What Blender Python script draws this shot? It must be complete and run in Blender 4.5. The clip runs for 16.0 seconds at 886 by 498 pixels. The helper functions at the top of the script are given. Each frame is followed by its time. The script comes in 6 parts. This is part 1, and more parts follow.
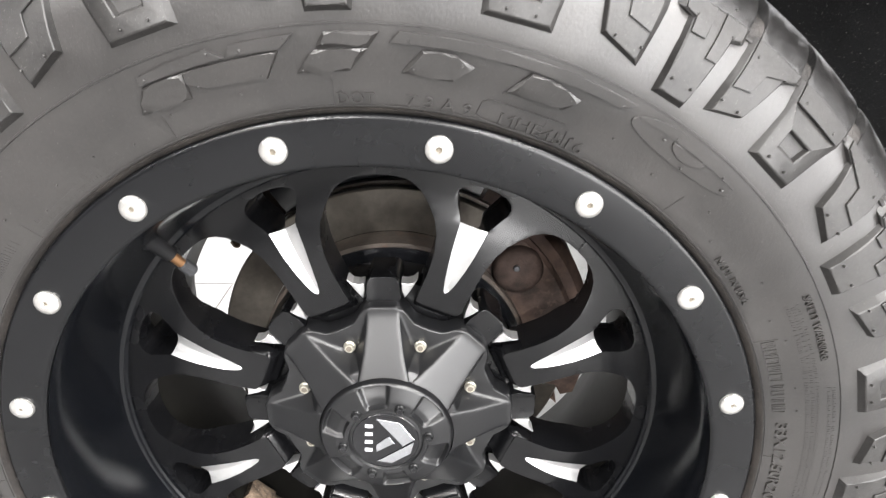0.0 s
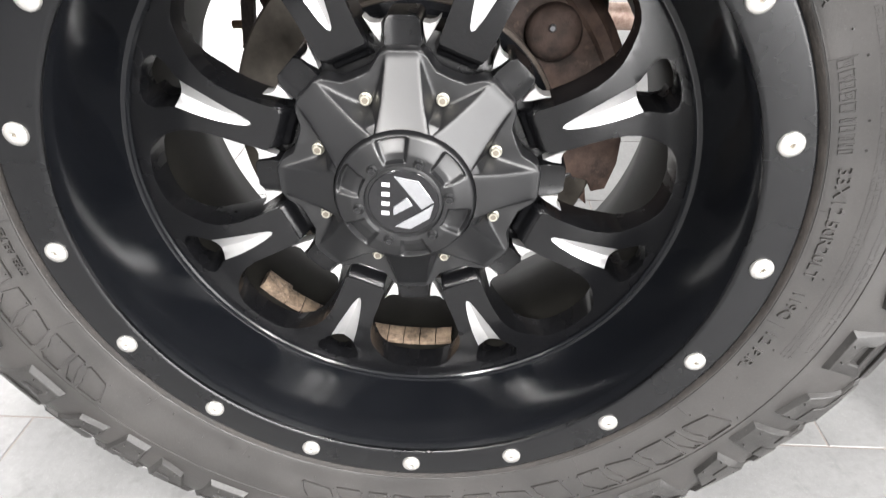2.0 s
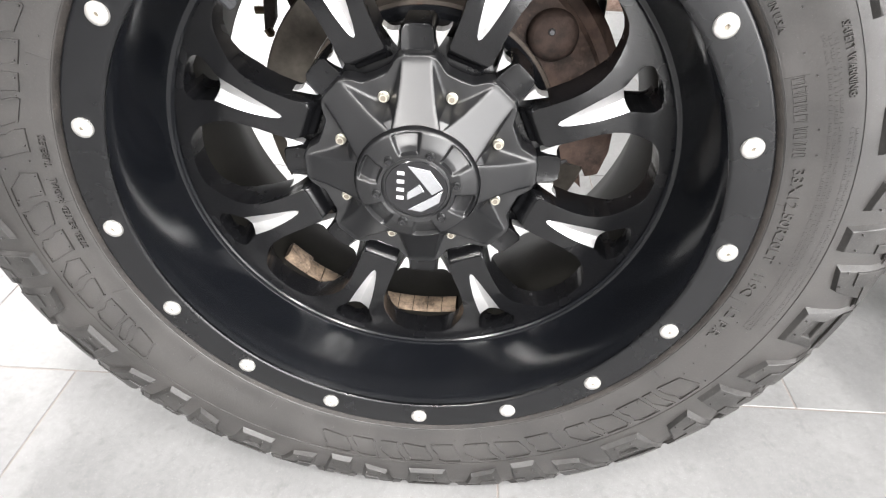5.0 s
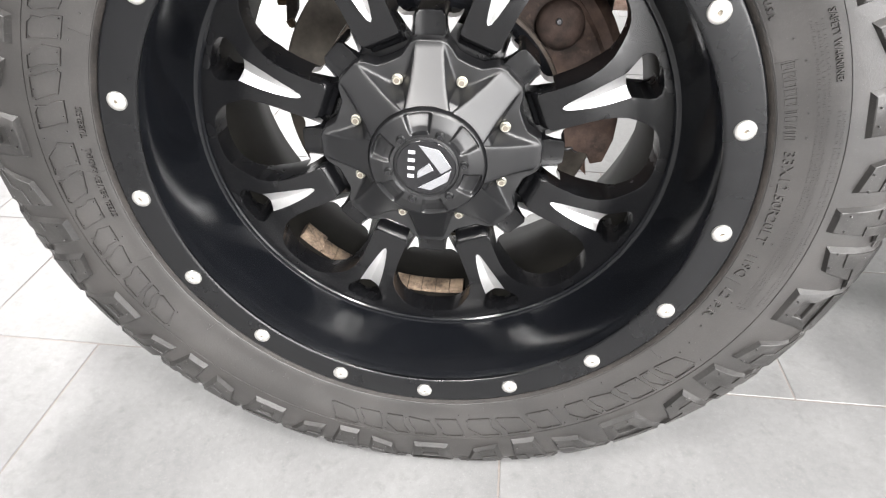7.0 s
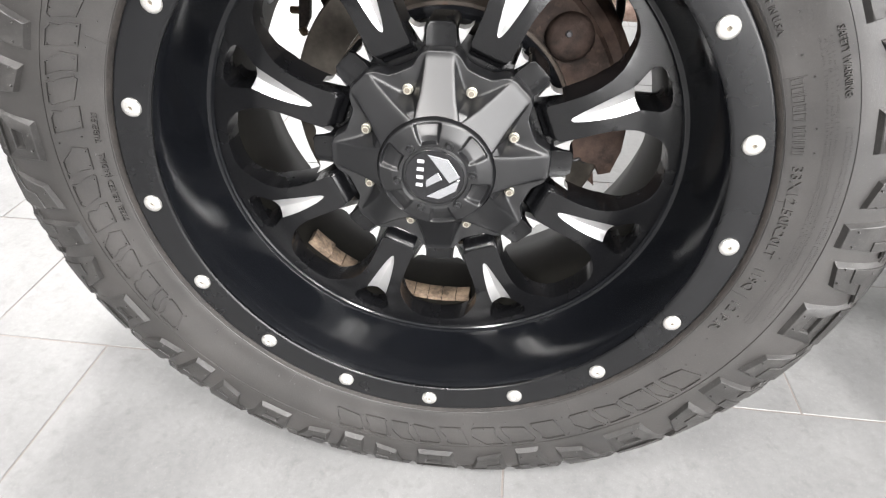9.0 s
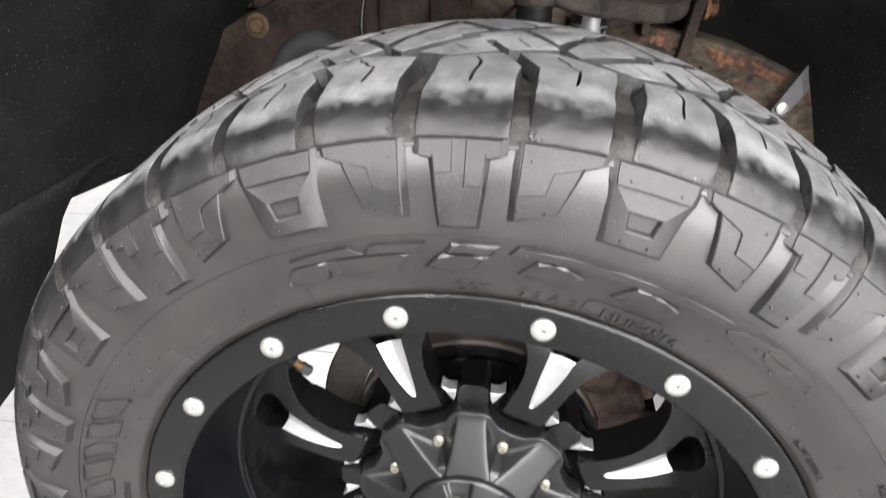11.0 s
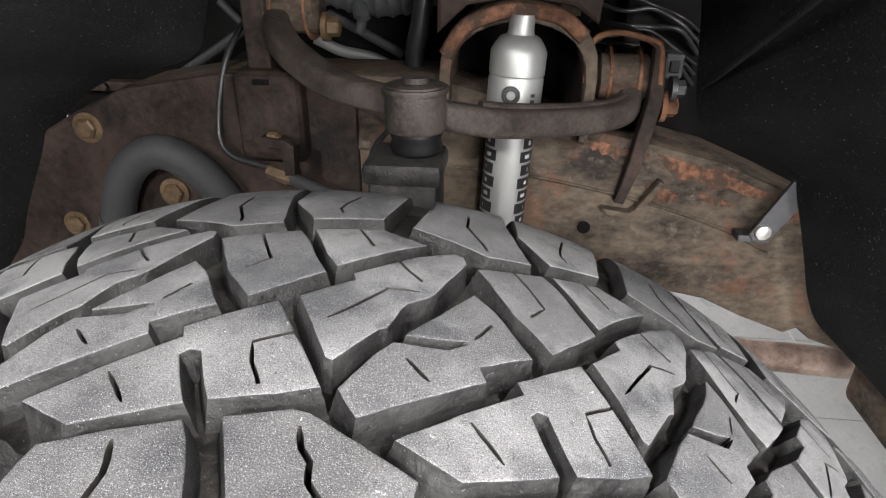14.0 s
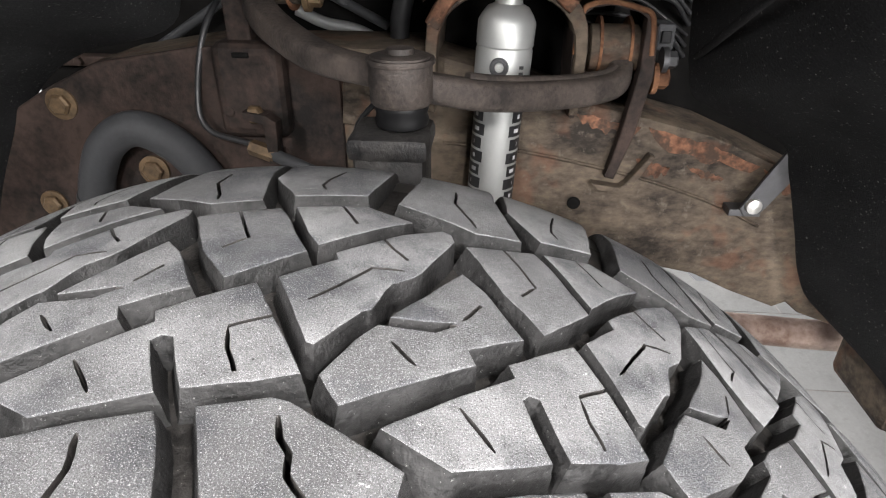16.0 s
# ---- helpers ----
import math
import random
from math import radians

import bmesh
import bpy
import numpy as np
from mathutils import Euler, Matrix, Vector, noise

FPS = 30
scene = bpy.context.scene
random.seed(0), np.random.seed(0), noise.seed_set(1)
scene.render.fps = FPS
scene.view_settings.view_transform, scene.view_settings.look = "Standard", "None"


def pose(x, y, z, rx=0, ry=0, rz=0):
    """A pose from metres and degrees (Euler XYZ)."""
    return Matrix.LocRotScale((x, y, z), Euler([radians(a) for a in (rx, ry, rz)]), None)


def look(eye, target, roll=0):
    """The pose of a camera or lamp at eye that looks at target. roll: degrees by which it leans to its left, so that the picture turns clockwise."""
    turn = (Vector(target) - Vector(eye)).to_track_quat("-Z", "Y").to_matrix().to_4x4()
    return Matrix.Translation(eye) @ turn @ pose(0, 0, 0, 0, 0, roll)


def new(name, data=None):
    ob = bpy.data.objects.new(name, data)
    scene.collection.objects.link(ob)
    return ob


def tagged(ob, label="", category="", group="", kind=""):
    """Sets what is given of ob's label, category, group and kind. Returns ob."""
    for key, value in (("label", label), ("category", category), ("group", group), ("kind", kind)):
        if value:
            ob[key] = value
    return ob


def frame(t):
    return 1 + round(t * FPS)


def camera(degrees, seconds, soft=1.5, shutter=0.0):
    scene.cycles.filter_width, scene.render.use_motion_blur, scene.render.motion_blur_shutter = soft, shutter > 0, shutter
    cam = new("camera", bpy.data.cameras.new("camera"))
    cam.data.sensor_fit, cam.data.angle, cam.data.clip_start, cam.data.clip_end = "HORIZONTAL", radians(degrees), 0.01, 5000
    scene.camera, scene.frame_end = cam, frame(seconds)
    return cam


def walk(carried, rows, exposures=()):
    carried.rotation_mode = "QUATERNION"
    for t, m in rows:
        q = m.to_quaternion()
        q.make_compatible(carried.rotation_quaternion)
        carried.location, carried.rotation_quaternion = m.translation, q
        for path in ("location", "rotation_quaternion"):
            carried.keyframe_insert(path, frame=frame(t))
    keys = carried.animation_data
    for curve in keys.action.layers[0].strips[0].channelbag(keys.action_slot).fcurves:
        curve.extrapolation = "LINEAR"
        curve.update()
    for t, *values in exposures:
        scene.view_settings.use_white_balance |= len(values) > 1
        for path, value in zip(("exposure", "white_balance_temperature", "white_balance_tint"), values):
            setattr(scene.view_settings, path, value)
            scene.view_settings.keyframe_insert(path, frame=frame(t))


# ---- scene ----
cam = camera(73.0, 16.0, soft=1.15, shutter=0.3)
PATH = [
    (0, (0.053, -0.338, 0.734), (0.035, 1.477, -0.107), -0.7),
    (0.5, (0.047, -0.333, 0.7), (-0.026, 1.464, -0.176), -0.8),
    (1, (0.049, -0.335, 0.67), (-0.046, 1.422, -0.28), -0.8),
    (1.5, (0.05, -0.345, 0.644), (-0.042, 1.364, -0.39), -0.6),
    (2, (0.054, -0.358, 0.612), (-0.044, 1.298, -0.506), -0.6),
    (2.5, (0.054, -0.363, 0.594), (-0.047, 1.242, -0.595), -0.6),
    (3, (0.053, -0.361, 0.616), (-0.051, 1.221, -0.604), -0.6),
    (3.2, (0.045, -0.363, 0.641), (-0.055, 1.218, -0.581), -0.5),
    (5.3, (0.055, -0.415, 0.661), (-0.059, 1.172, -0.551), 0.1),
    (5.5, (0.054, -0.423, 0.648), (-0.067, 1.166, -0.561), 0.1),
    (6, (0.048, -0.429, 0.657), (-0.081, 1.16, -0.55), 0.2),
    (6.5, (0.049, -0.431, 0.649), (-0.09, 1.159, -0.556), 0.3),
    (7, (0.064, -0.44, 0.657), (-0.093, 1.149, -0.548), 0.3),
    (7.5, (0.064, -0.441, 0.648), (-0.103, 1.147, -0.556), 0.4),
    (8, (0.065, -0.443, 0.645), (-0.11, 1.146, -0.557), 0.5),
    (8.2, (0.065, -0.444, 0.648), (-0.107, 1.144, -0.556), 0.6),
    (10.3, (0.044, -0.399, 0.765), (-0.161, 1.224, -0.386), 0.7),
    (10.5, (0.038, -0.366, 0.808), (-0.168, 1.261, -0.337), 0.5),
    (11, (0.024, -0.319, 0.868), (-0.201, 1.427, -0.081), 0.6),
    (11.5, (0.024, -0.237, 0.896), (-0.201, 1.544, 0.013), 0.5),
    (12, (0.037, -0.14, 0.912), (-0.181, 1.648, 0.044), 0.3),
    (12.5, (0.052, -0.085, 0.914), (-0.159, 1.709, 0.054), 0.3),
    (13, (0.08, -0.059, 0.92), (-0.119, 1.739, 0.067), 0.4),
    (13.5, (0.09, -0.052, 0.922), (-0.098, 1.745, 0.065), 0.4),
    (14, (0.1, -0.048, 0.922), (-0.076, 1.73, 0.024), 0.3),
    (14.5, (0.101, -0.045, 0.92), (-0.065, 1.717, -0.012), 0.3),
    (15, (0.103, -0.043, 0.92), (-0.05, 1.712, -0.026), 0.4),
    (15.5, (0.103, -0.041, 0.917), (-0.042, 1.709, -0.04), 0.3),
    (16, (0.1, -0.038, 0.917), (-0.036, 1.709, -0.049), 0.3),
]

EXPOSURES = [(0.0, 0.34), (1.0, 0.38), (2.0, 0.42), (3.2, 0.45), (5.5, 0.48), (6.5, 0.44), (7.3, 0.37), (8.2, 0.34), (10.3, 0.2), (11.0, 0.14), (11.5, 0.16), (12.0, 0.24), (13.0, 0.25), (14.0, 0.30), (14.6, 0.39), (16.0, 0.42)]

walk(cam, [(t, look(eye, target, roll)) for t, eye, target, roll in PATH], EXPOSURES)

# ---------------- world and light: a bright showroom with rows of ceiling panels ----------------
world = bpy.data.worlds.new("world")
scene.world = world
world.use_nodes = True
wbg = world.node_tree.nodes["Background"]
wbg.inputs[0].default_value = (0.97, 0.99, 1.0, 1)
wbg.inputs[1].default_value = 0.02


def panel_lamp(x, y, z, sx, sy, watts):
    d = bpy.data.lights.new("ceiling_lamp", "AREA")
    d.shape, d.size, d.size_y, d.energy, d.color = "RECTANGLE", sx, sy, watts, (1.0, 0.972, 0.955)
    o = new("ceiling_lamp", d)
    o.location = (x, y, z)
    return tagged(o, "white rectangular ceiling light panel in the showroom", "ceiling light", "ceiling lights")


LAMPS = [(1.35, -1.3, 0.85), (-1.25, -1.4, 0.62), (2.9, -2.3, 0.8), (-2.8, -2.2, 0.35), (1.1, -3.6, 2.1), (-1.1, -3.6, 2.1), (-2.6, 2.6, 1.2), (-1.0, 3.2, 2.6)]
for lx, ly, power in LAMPS:
    panel_lamp(lx, ly, 2.63, 0.3, 0.6, 120 * power)

# added area lamps in unseen wall openings; the south one inferred from the ring's sheen
def opening_fill(x, y, z, sx, sz, turn, watts):
    w = bpy.data.lights.new("opening_fill", "AREA")
    w.shape, w.size, w.size_y, w.energy, w.color = "RECTANGLE", sx, sz, watts, (1.0, 0.985, 0.985)
    o = new("opening_fill", w)
    o.matrix_world = Matrix.Translation((x, y, z)) @ Matrix.Rotation(radians(turn), 4, "Z") @ Matrix.Rotation(radians(90), 4, "X")
    return tagged(o, "added fill light in an unseen opening of the wall", "window light")


opening_fill(4.56, -3.4, 1.15, 3.0, 2.1, 90, 220)
opening_fill(2.55, -5.06, 1.15, 2.9, 2.1, 0, 330)
opening_fill(-1.2, 5.56, 1.15, 3.6, 2.1, 180, 95)

# ---------------- materials ----------------
def material(name, base, rough=0.5, metal=0.0, vary=0.25, grain=60.0, coarse=6.0, bump=0.0, second=None, mix=0.32, spec=0.5, island=0.0, coat=0.0, stretch=None):
    """Principled surface with colour variation at two scales, gloss variation and a fine bump."""
    m = bpy.data.materials.new(name)
    m.use_nodes = True
    nt = m.node_tree
    b = nt.nodes["Principled BSDF"]
    co = nt.nodes.new("ShaderNodeTexCoord")
    place = co.outputs["Object"]
    if stretch:
        vm = nt.nodes.new("ShaderNodeVectorMath")
        vm.operation = "MULTIPLY"
        vm.inputs[1].default_value = stretch
        nt.links.new(place, vm.inputs[0])
        place = vm.outputs[0]

    def noise_tex(scale, detail=5.0, rough_=0.6):
        n = nt.nodes.new("ShaderNodeTexNoise")
        n.inputs["Scale"].default_value, n.inputs["Detail"].default_value, n.inputs["Roughness"].default_value = scale, detail, rough_
        nt.links.new(place, n.inputs["Vector"])
        return n

    big, fine = noise_tex(coarse), noise_tex(grain)
    ramp = nt.nodes.new("ShaderNodeValToRGB")
    lo = [c * (1 - vary) for c in base]
    hi = [min(1, c * (1 + vary)) for c in (second or base)]
    ramp.color_ramp.elements[0].position, ramp.color_ramp.elements[1].position = 0.5 - mix * 0.35, 0.5 + mix * 0.35
    ramp.color_ramp.elements[0].color, ramp.color_ramp.elements[1].color = (*lo, 1), (*hi, 1)
    add = nt.nodes.new("ShaderNodeMath")
    add.operation = "MULTIPLY_ADD"
    add.inputs[1].default_value, add.inputs[2].default_value = 0.35, 0.0
    nt.links.new(fine.outputs["Fac"], add.inputs[0])
    half = nt.nodes.new("ShaderNodeMath")
    half.operation = "MULTIPLY_ADD"
    half.inputs[1].default_value = 0.65
    nt.links.new(big.outputs["Fac"], half.inputs[0])
    nt.links.new(add.outputs[0], half.inputs[2])
    out = half.outputs[0]
    if island:
        info = nt.nodes.new("ShaderNodeObjectInfo")
        isl = nt.nodes.new("ShaderNodeMath")
        isl.operation = "MULTIPLY_ADD"
        isl.inputs[1].default_value = island
        nt.links.new(info.outputs["Random"], isl.inputs[0])
        nt.links.new(out, isl.inputs[2])
        sub = nt.nodes.new("ShaderNodeMath")
        sub.operation = "SUBTRACT"
        sub.inputs[1].default_value = island / 2
        nt.links.new(isl.outputs[0], sub.inputs[0])
        out = sub.outputs[0]
    nt.links.new(out, ramp.inputs[0])
    nt.links.new(ramp.outputs[0], b.inputs["Base Color"])
    rr = nt.nodes.new("ShaderNodeMapRange")
    rr.inputs["To Min"].default_value, rr.inputs["To Max"].default_value = max(0.02, rough - 0.1), min(1, rough + 0.1)
    nt.links.new(big.outputs["Fac"], rr.inputs["Value"])
    nt.links.new(rr.outputs[0], b.inputs["Roughness"])
    b.inputs["Metallic"].default_value = metal
    b.inputs["Specular IOR Level"].default_value = spec
    b.inputs["Coat Weight"].default_value = coat
    if bump:
        bp = nt.nodes.new("ShaderNodeBump")
        bp.inputs["Strength"].default_value, bp.inputs["Distance"].default_value = bump, 0.002
        nt.links.new(fine.outputs["Fac"], bp.inputs["Height"])
        nt.links.new(bp.outputs[0], b.inputs["Normal"])
    return m


def speckled(m, scale, lo, hi, colour, strength=1.0):
    """Adds fine pale specks of dust or sand to a surface."""
    nt = m.node_tree
    b = nt.nodes["Principled BSDF"]
    co = nt.nodes.new("ShaderNodeTexCoord")
    n = nt.nodes.new("ShaderNodeTexNoise")
    n.inputs["Scale"].default_value, n.inputs["Detail"].default_value, n.inputs["Roughness"].default_value = scale, 3.0, 0.7
    nt.links.new(co.outputs["Object"], n.inputs["Vector"])
    r = nt.nodes.new("ShaderNodeMapRange")
    r.inputs["From Min"].default_value, r.inputs["From Max"].default_value, r.inputs["To Max"].default_value = lo, hi, strength
    nt.links.new(n.outputs["Fac"], r.inputs["Value"])
    mx = nt.nodes.new("ShaderNodeMix")
    mx.data_type = "RGBA"
    src = b.inputs["Base Color"].links[0].from_socket
    nt.links.new(src, mx.inputs["A"])
    mx.inputs["B"].default_value = (*colour, 1)
    nt.links.new(r.outputs[0], mx.inputs["Factor"])
    nt.links.new(mx.outputs["Result"], b.inputs["Base Color"])
    return m


def uneven(m, scale, depth):
    """Adds soft swells to a surface, under its fine grain."""
    nt = m.node_tree
    b = nt.nodes["Principled BSDF"]
    co, n, bp = nt.nodes.new("ShaderNodeTexCoord"), nt.nodes.new("ShaderNodeTexNoise"), nt.nodes.new("ShaderNodeBump")
    n.inputs["Scale"].default_value, n.inputs["Detail"].default_value = scale, 2.0
    bp.inputs["Strength"].default_value, bp.inputs["Distance"].default_value = 1.0, depth
    nt.links.new(co.outputs["Object"], n.inputs["Vector"])
    nt.links.new(n.outputs["Fac"], bp.inputs["Height"])
    if b.inputs["Normal"].links:
        nt.links.new(b.inputs["Normal"].links[0].from_socket, bp.inputs["Normal"])
    nt.links.new(bp.outputs[0], b.inputs["Normal"])
    return m


RUBBER = material("sidewall_rubber", (0.0115, 0.0103, 0.0096), 0.42, vary=0.3, grain=500, coarse=14, bump=0.10, second=(0.0155, 0.0140, 0.0130), spec=0.9)
RUBBER = speckled(speckled(RUBBER, 8, 0.56, 0.75, (0.032, 0.029, 0.026), 0.3), 900, 0.66, 0.8, (0.3, 0.29, 0.27), 0.5)
TREAD = material("dusty_tread_rubber", (0.124, 0.124, 0.127), 0.62, vary=0.28, grain=1500, coarse=38, bump=0.8, second=(0.150, 0.150, 0.152), spec=0.45, island=0.25)
TREAD = speckled(speckled(TREAD, 24, 0.50, 0.66, (0.038, 0.040, 0.046), 0.88), 90, 0.58, 0.70, (0.050, 0.050, 0.052), 0.5)
TREAD = speckled(speckled(speckled(speckled(TREAD, 1250, 0.56, 0.66, (0.030, 0.030, 0.031), 0.7), 2400, 0.55, 0.635, (0.58, 0.58, 0.59), 0.5), 520, 0.63, 0.70, (0.02, 0.02, 0.02), 0.75), 330, 0.705, 0.74, (0.70, 0.69, 0.67), 0.75)
RUBBER = uneven(speckled(RUBBER, 20, 0.54, 0.72, (0.015, 0.0140, 0.0131), 0.25), 13, 0.0022)
LUGRUB = speckled(material("lug_rubber", (0.0095, 0.0088, 0.0083), 0.50, vary=0.35, grain=350, coarse=30, bump=0.12, second=(0.0165, 0.0156, 0.0148), spec=0.6), 900, 0.64, 0.76, (0.3, 0.29, 0.27), 0.5)
BEAD = speckled(material("browned_bead_rubber", (0.0090, 0.0078, 0.0071), 0.6, vary=0.35, grain=300, coarse=30, bump=0.3, second=(0.0150, 0.0128, 0.0112), spec=0.3), 700, 0.64, 0.75, (0.25, 0.22, 0.19), 0.5)


def worn_shoulder(m, colour):
    """Lets the dusty wear of the tread fade into clean dark rubber over the shoulder."""
    nt = m.node_tree
    b = nt.nodes["Principled BSDF"]
    co, sep, ns = nt.nodes.new("ShaderNodeTexCoord"), nt.nodes.new("ShaderNodeSeparateXYZ"), nt.nodes.new("ShaderNodeTexNoise")
    nt.links.new(co.outputs["Object"], sep.inputs[0])
    nt.links.new(co.outputs["Object"], ns.inputs["Vector"])
    ns.inputs["Scale"].default_value, ns.inputs["Detail"].default_value = 85, 8

    def calc(op, a, c):
        n = nt.nodes.new("ShaderNodeMath")
        n.operation = op
        for i, s in enumerate((a, c)):
            if isinstance(s, (int, float)):
                n.inputs[i].default_value = s
            elif s is not None:
                nt.links.new(s, n.inputs[i])
        return n.outputs[0]

    d = calc("ABSOLUTE", calc("SUBTRACT", sep.outputs["Y"], 0.155), None)
    d = calc("ADD", d, calc("MULTIPLY", ns.outputs["Fac"], 0.026))
    r = nt.nodes.new("ShaderNodeMapRange")
    r.inputs["From Min"].default_value, r.inputs["From Max"].default_value = 0.145, 0.158
    nt.links.new(d, r.inputs["Value"])
    mx = nt.nodes.new("ShaderNodeMix")
    mx.data_type = "RGBA"
    nt.links.new(b.inputs["Base Color"].links[0].from_socket, mx.inputs["A"])
    smear = nt.nodes.new("ShaderNodeTexNoise")
    smear.inputs["Scale"].default_value, smear.inputs["Detail"].default_value, smear.inputs["Roughness"].default_value = 75, 8, 0.7
    nt.links.new(co.outputs["Object"], smear.inputs["Vector"])
    tone = nt.nodes.new("ShaderNodeValToRGB")
    tone.color_ramp.elements[0].position, tone.color_ramp.elements[1].position = 0.38, 0.68
    tone.color_ramp.elements[0].color, tone.color_ramp.elements[1].color = (*[c * 0.8 for c in colour], 1), (*[c * 1.6 for c in colour], 1)
    nt.links.new(smear.outputs["Fac"], tone.inputs[0])
    nt.links.new(tone.outputs[0], mx.inputs["B"])
    nt.links.new(r.outputs[0], mx.inputs["Factor"])
    nt.links.new(mx.outputs["Result"], b.inputs["Base Color"])
    r2 = nt.nodes.new("ShaderNodeMapRange")
    r2.inputs["From Min"].default_value, r2.inputs["From Max"].default_value, r2.inputs["To Min"].default_value, r2.inputs["To Max"].default_value = 0.145, 0.158, 0.62, 0.30
    nt.links.new(d, r2.inputs["Value"])
    nt.links.new(calc("ADD", r2.outputs[0], calc("MULTIPLY", calc("SUBTRACT", smear.outputs["Fac"], 0.42), 0.45)), b.inputs["Roughness"])
    flat = nt.nodes.new("ShaderNodeMapRange")
    flat.inputs["From Min"].default_value, flat.inputs["From Max"].default_value, flat.inputs["To Min"].default_value, flat.inputs["To Max"].default_value = 0.133, 0.146, 0.6, 0.15
    nt.links.new(d, flat.inputs["Value"])
    nt.links.new(flat.outputs[0], b.inputs["Normal"].links[0].from_node.inputs["Strength"])
    return m


worn_shoulder(TREAD, (0.0105, 0.0102, 0.0100))
uneven(TREAD, 60, 0.0012)
GROOVE = speckled(material("dusty_groove_wall_rubber", (0.0095, 0.0093, 0.0094), 0.55, vary=0.4, grain=420, coarse=40, bump=0.5, second=(0.024, 0.0235, 0.0235), spec=0.3), 700, 0.66, 0.74, (0.30, 0.30, 0.29), 0.6)
GROOVE_BASE = speckled(speckled(material("dusty_groove_floor", (0.014, 0.0132, 0.0126), 0.6, vary=0.4, grain=300, coarse=45, bump=0.6, second=(0.036, 0.033, 0.031), spec=0.3), 120, 0.60, 0.70, (0.055, 0.046, 0.038), 0.6), 600, 0.66, 0.73, (0.28, 0.27, 0.25), 0.6)
BLACK = speckled(material("satin_black_paint", (0.0032, 0.0033, 0.0038), 0.27, vary=0.1, grain=400, coarse=9, spec=0.38), 700, 0.74, 0.8, (0.2, 0.2, 0.2), 0.35)
RINGB = speckled(material("satin_black_ring_paint", (0.0030, 0.0032, 0.0038), 0.28, vary=0.12, grain=300, coarse=8, spec=0.38), 600, 0.73, 0.79, (0.2, 0.2, 0.2), 0.35)
BLACK_LIP = speckled(material("semi_gloss_black_lip_paint", (0.0033, 0.0037, 0.0047), 0.20, vary=0.1, grain=300, coarse=8, spec=0.32), 500, 0.715, 0.77, (0.2, 0.2, 0.2), 0.45)
CAPBLACK = material("satin_black_cap_paint", (0.0052, 0.0054, 0.0060), 0.38, vary=0.12, grain=500, coarse=12, bump=0.03, spec=0.58)
GLOSS = material("gloss_black_emblem_disc", (0.006, 0.006, 0.007), 0.2, vary=0.1, grain=300)
MILLED = material("milled_aluminium", (0.60, 0.60, 0.60), 0.34, metal=0.8, vary=0.06, grain=700, coarse=40, bump=0.05)
BOLT = material("bright_bolt_steel", (0.62, 0.61, 0.585), 0.33, metal=0.8, vary=0.12, grain=800, coarse=80)
BRASSY = material("zinc_plated_screw_steel", (0.50, 0.48, 0.41), 0.35, metal=0.8, vary=0.15, grain=800, coarse=80)
SOCKET = material("dark_socket", (0.16, 0.14, 0.11), 0.5, metal=0.4)
DRUM = material("dark_gloss_backing_paint", (0.0075, 0.008, 0.0095), 0.2, vary=0.3, grain=160, coarse=12, spec=0.5)
INNER = material("dull_inner_barrel_paint", (0.0085, 0.0081, 0.0070), 0.5, vary=0.25, grain=120, coarse=9, spec=0.12)
CHROME = material("chrome_emblem", (0.62, 0.63, 0.66), 0.22, metal=1.0, vary=0.08, grain=900, coarse=60)
WHITE_INK = material("white_emblem_print", (0.40, 0.40, 0.41), 0.4, vary=0.05)
RUST = material("rusty_frame_steel", (0.028, 0.021, 0.0165), 0.8, vary=0.45, grain=90, coarse=12, bump=0.8, second=(0.068, 0.053, 0.039), mix=0.30, spec=0.22, stretch=(0.75, 1.0, 1.35))
RUST = speckled(speckled(RUST, 16, 0.56, 0.66, (0.12, 0.055, 0.032), 0.4), 75, 0.58, 0.70, (0.11, 0.092, 0.074), 0.6)
RUST_PATCHY = speckled(speckled(material("flaking_rust_over_brown", (0.066, 0.033, 0.021), 0.85, vary=0.5, grain=110, coarse=22, bump=0.8, second=(0.125, 0.060, 0.036), mix=0.3, spec=0.2), 45, 0.46, 0.58, (0.040, 0.028, 0.021), 0.9), 130, 0.62, 0.72, (0.20, 0.12, 0.07), 0.5)
# grime, darkened further for the weaker light on the left rail
GRIME_SHADE = material("grimy_shaded_steel", (0.0095, 0.0066, 0.0056), 0.75, vary=0.5, grain=110, coarse=12, bump=0.6, second=(0.027, 0.0175, 0.014), spec=0.25)
RUST_ORANGE = material("flaking_orange_rust", (0.070, 0.029, 0.015), 0.85, vary=0.5, grain=90, coarse=25, bump=0.7, second=(0.14, 0.068, 0.036), spec=0.2)
IRON = material("dark_cast_iron", (0.025, 0.0205, 0.0185), 0.65, vary=0.4, grain=260, coarse=25, bump=0.5, second=(0.044, 0.035, 0.030), spec=0.32)
BRAKE = speckled(material("rusty_brake_iron", (0.024, 0.0155, 0.0125), 0.7, vary=0.45, grain=80, coarse=18, bump=0.5, second=(0.052, 0.034, 0.027), spec=0.3), 110, 0.58, 0.7, (0.075, 0.05, 0.038), 0.7)
ROTOR = material("worn_rotor_steel", (0.075, 0.067, 0.057), 0.32, metal=0.75, vary=0.3, grain=120, coarse=12, bump=0.1)
HAT_RUST = speckled(material("pale_rusty_hat_steel", (0.055, 0.044, 0.036), 0.7, vary=0.35, grain=160, coarse=25, bump=0.3), 90, 0.58, 0.7, (0.07, 0.04, 0.025), 0.8)
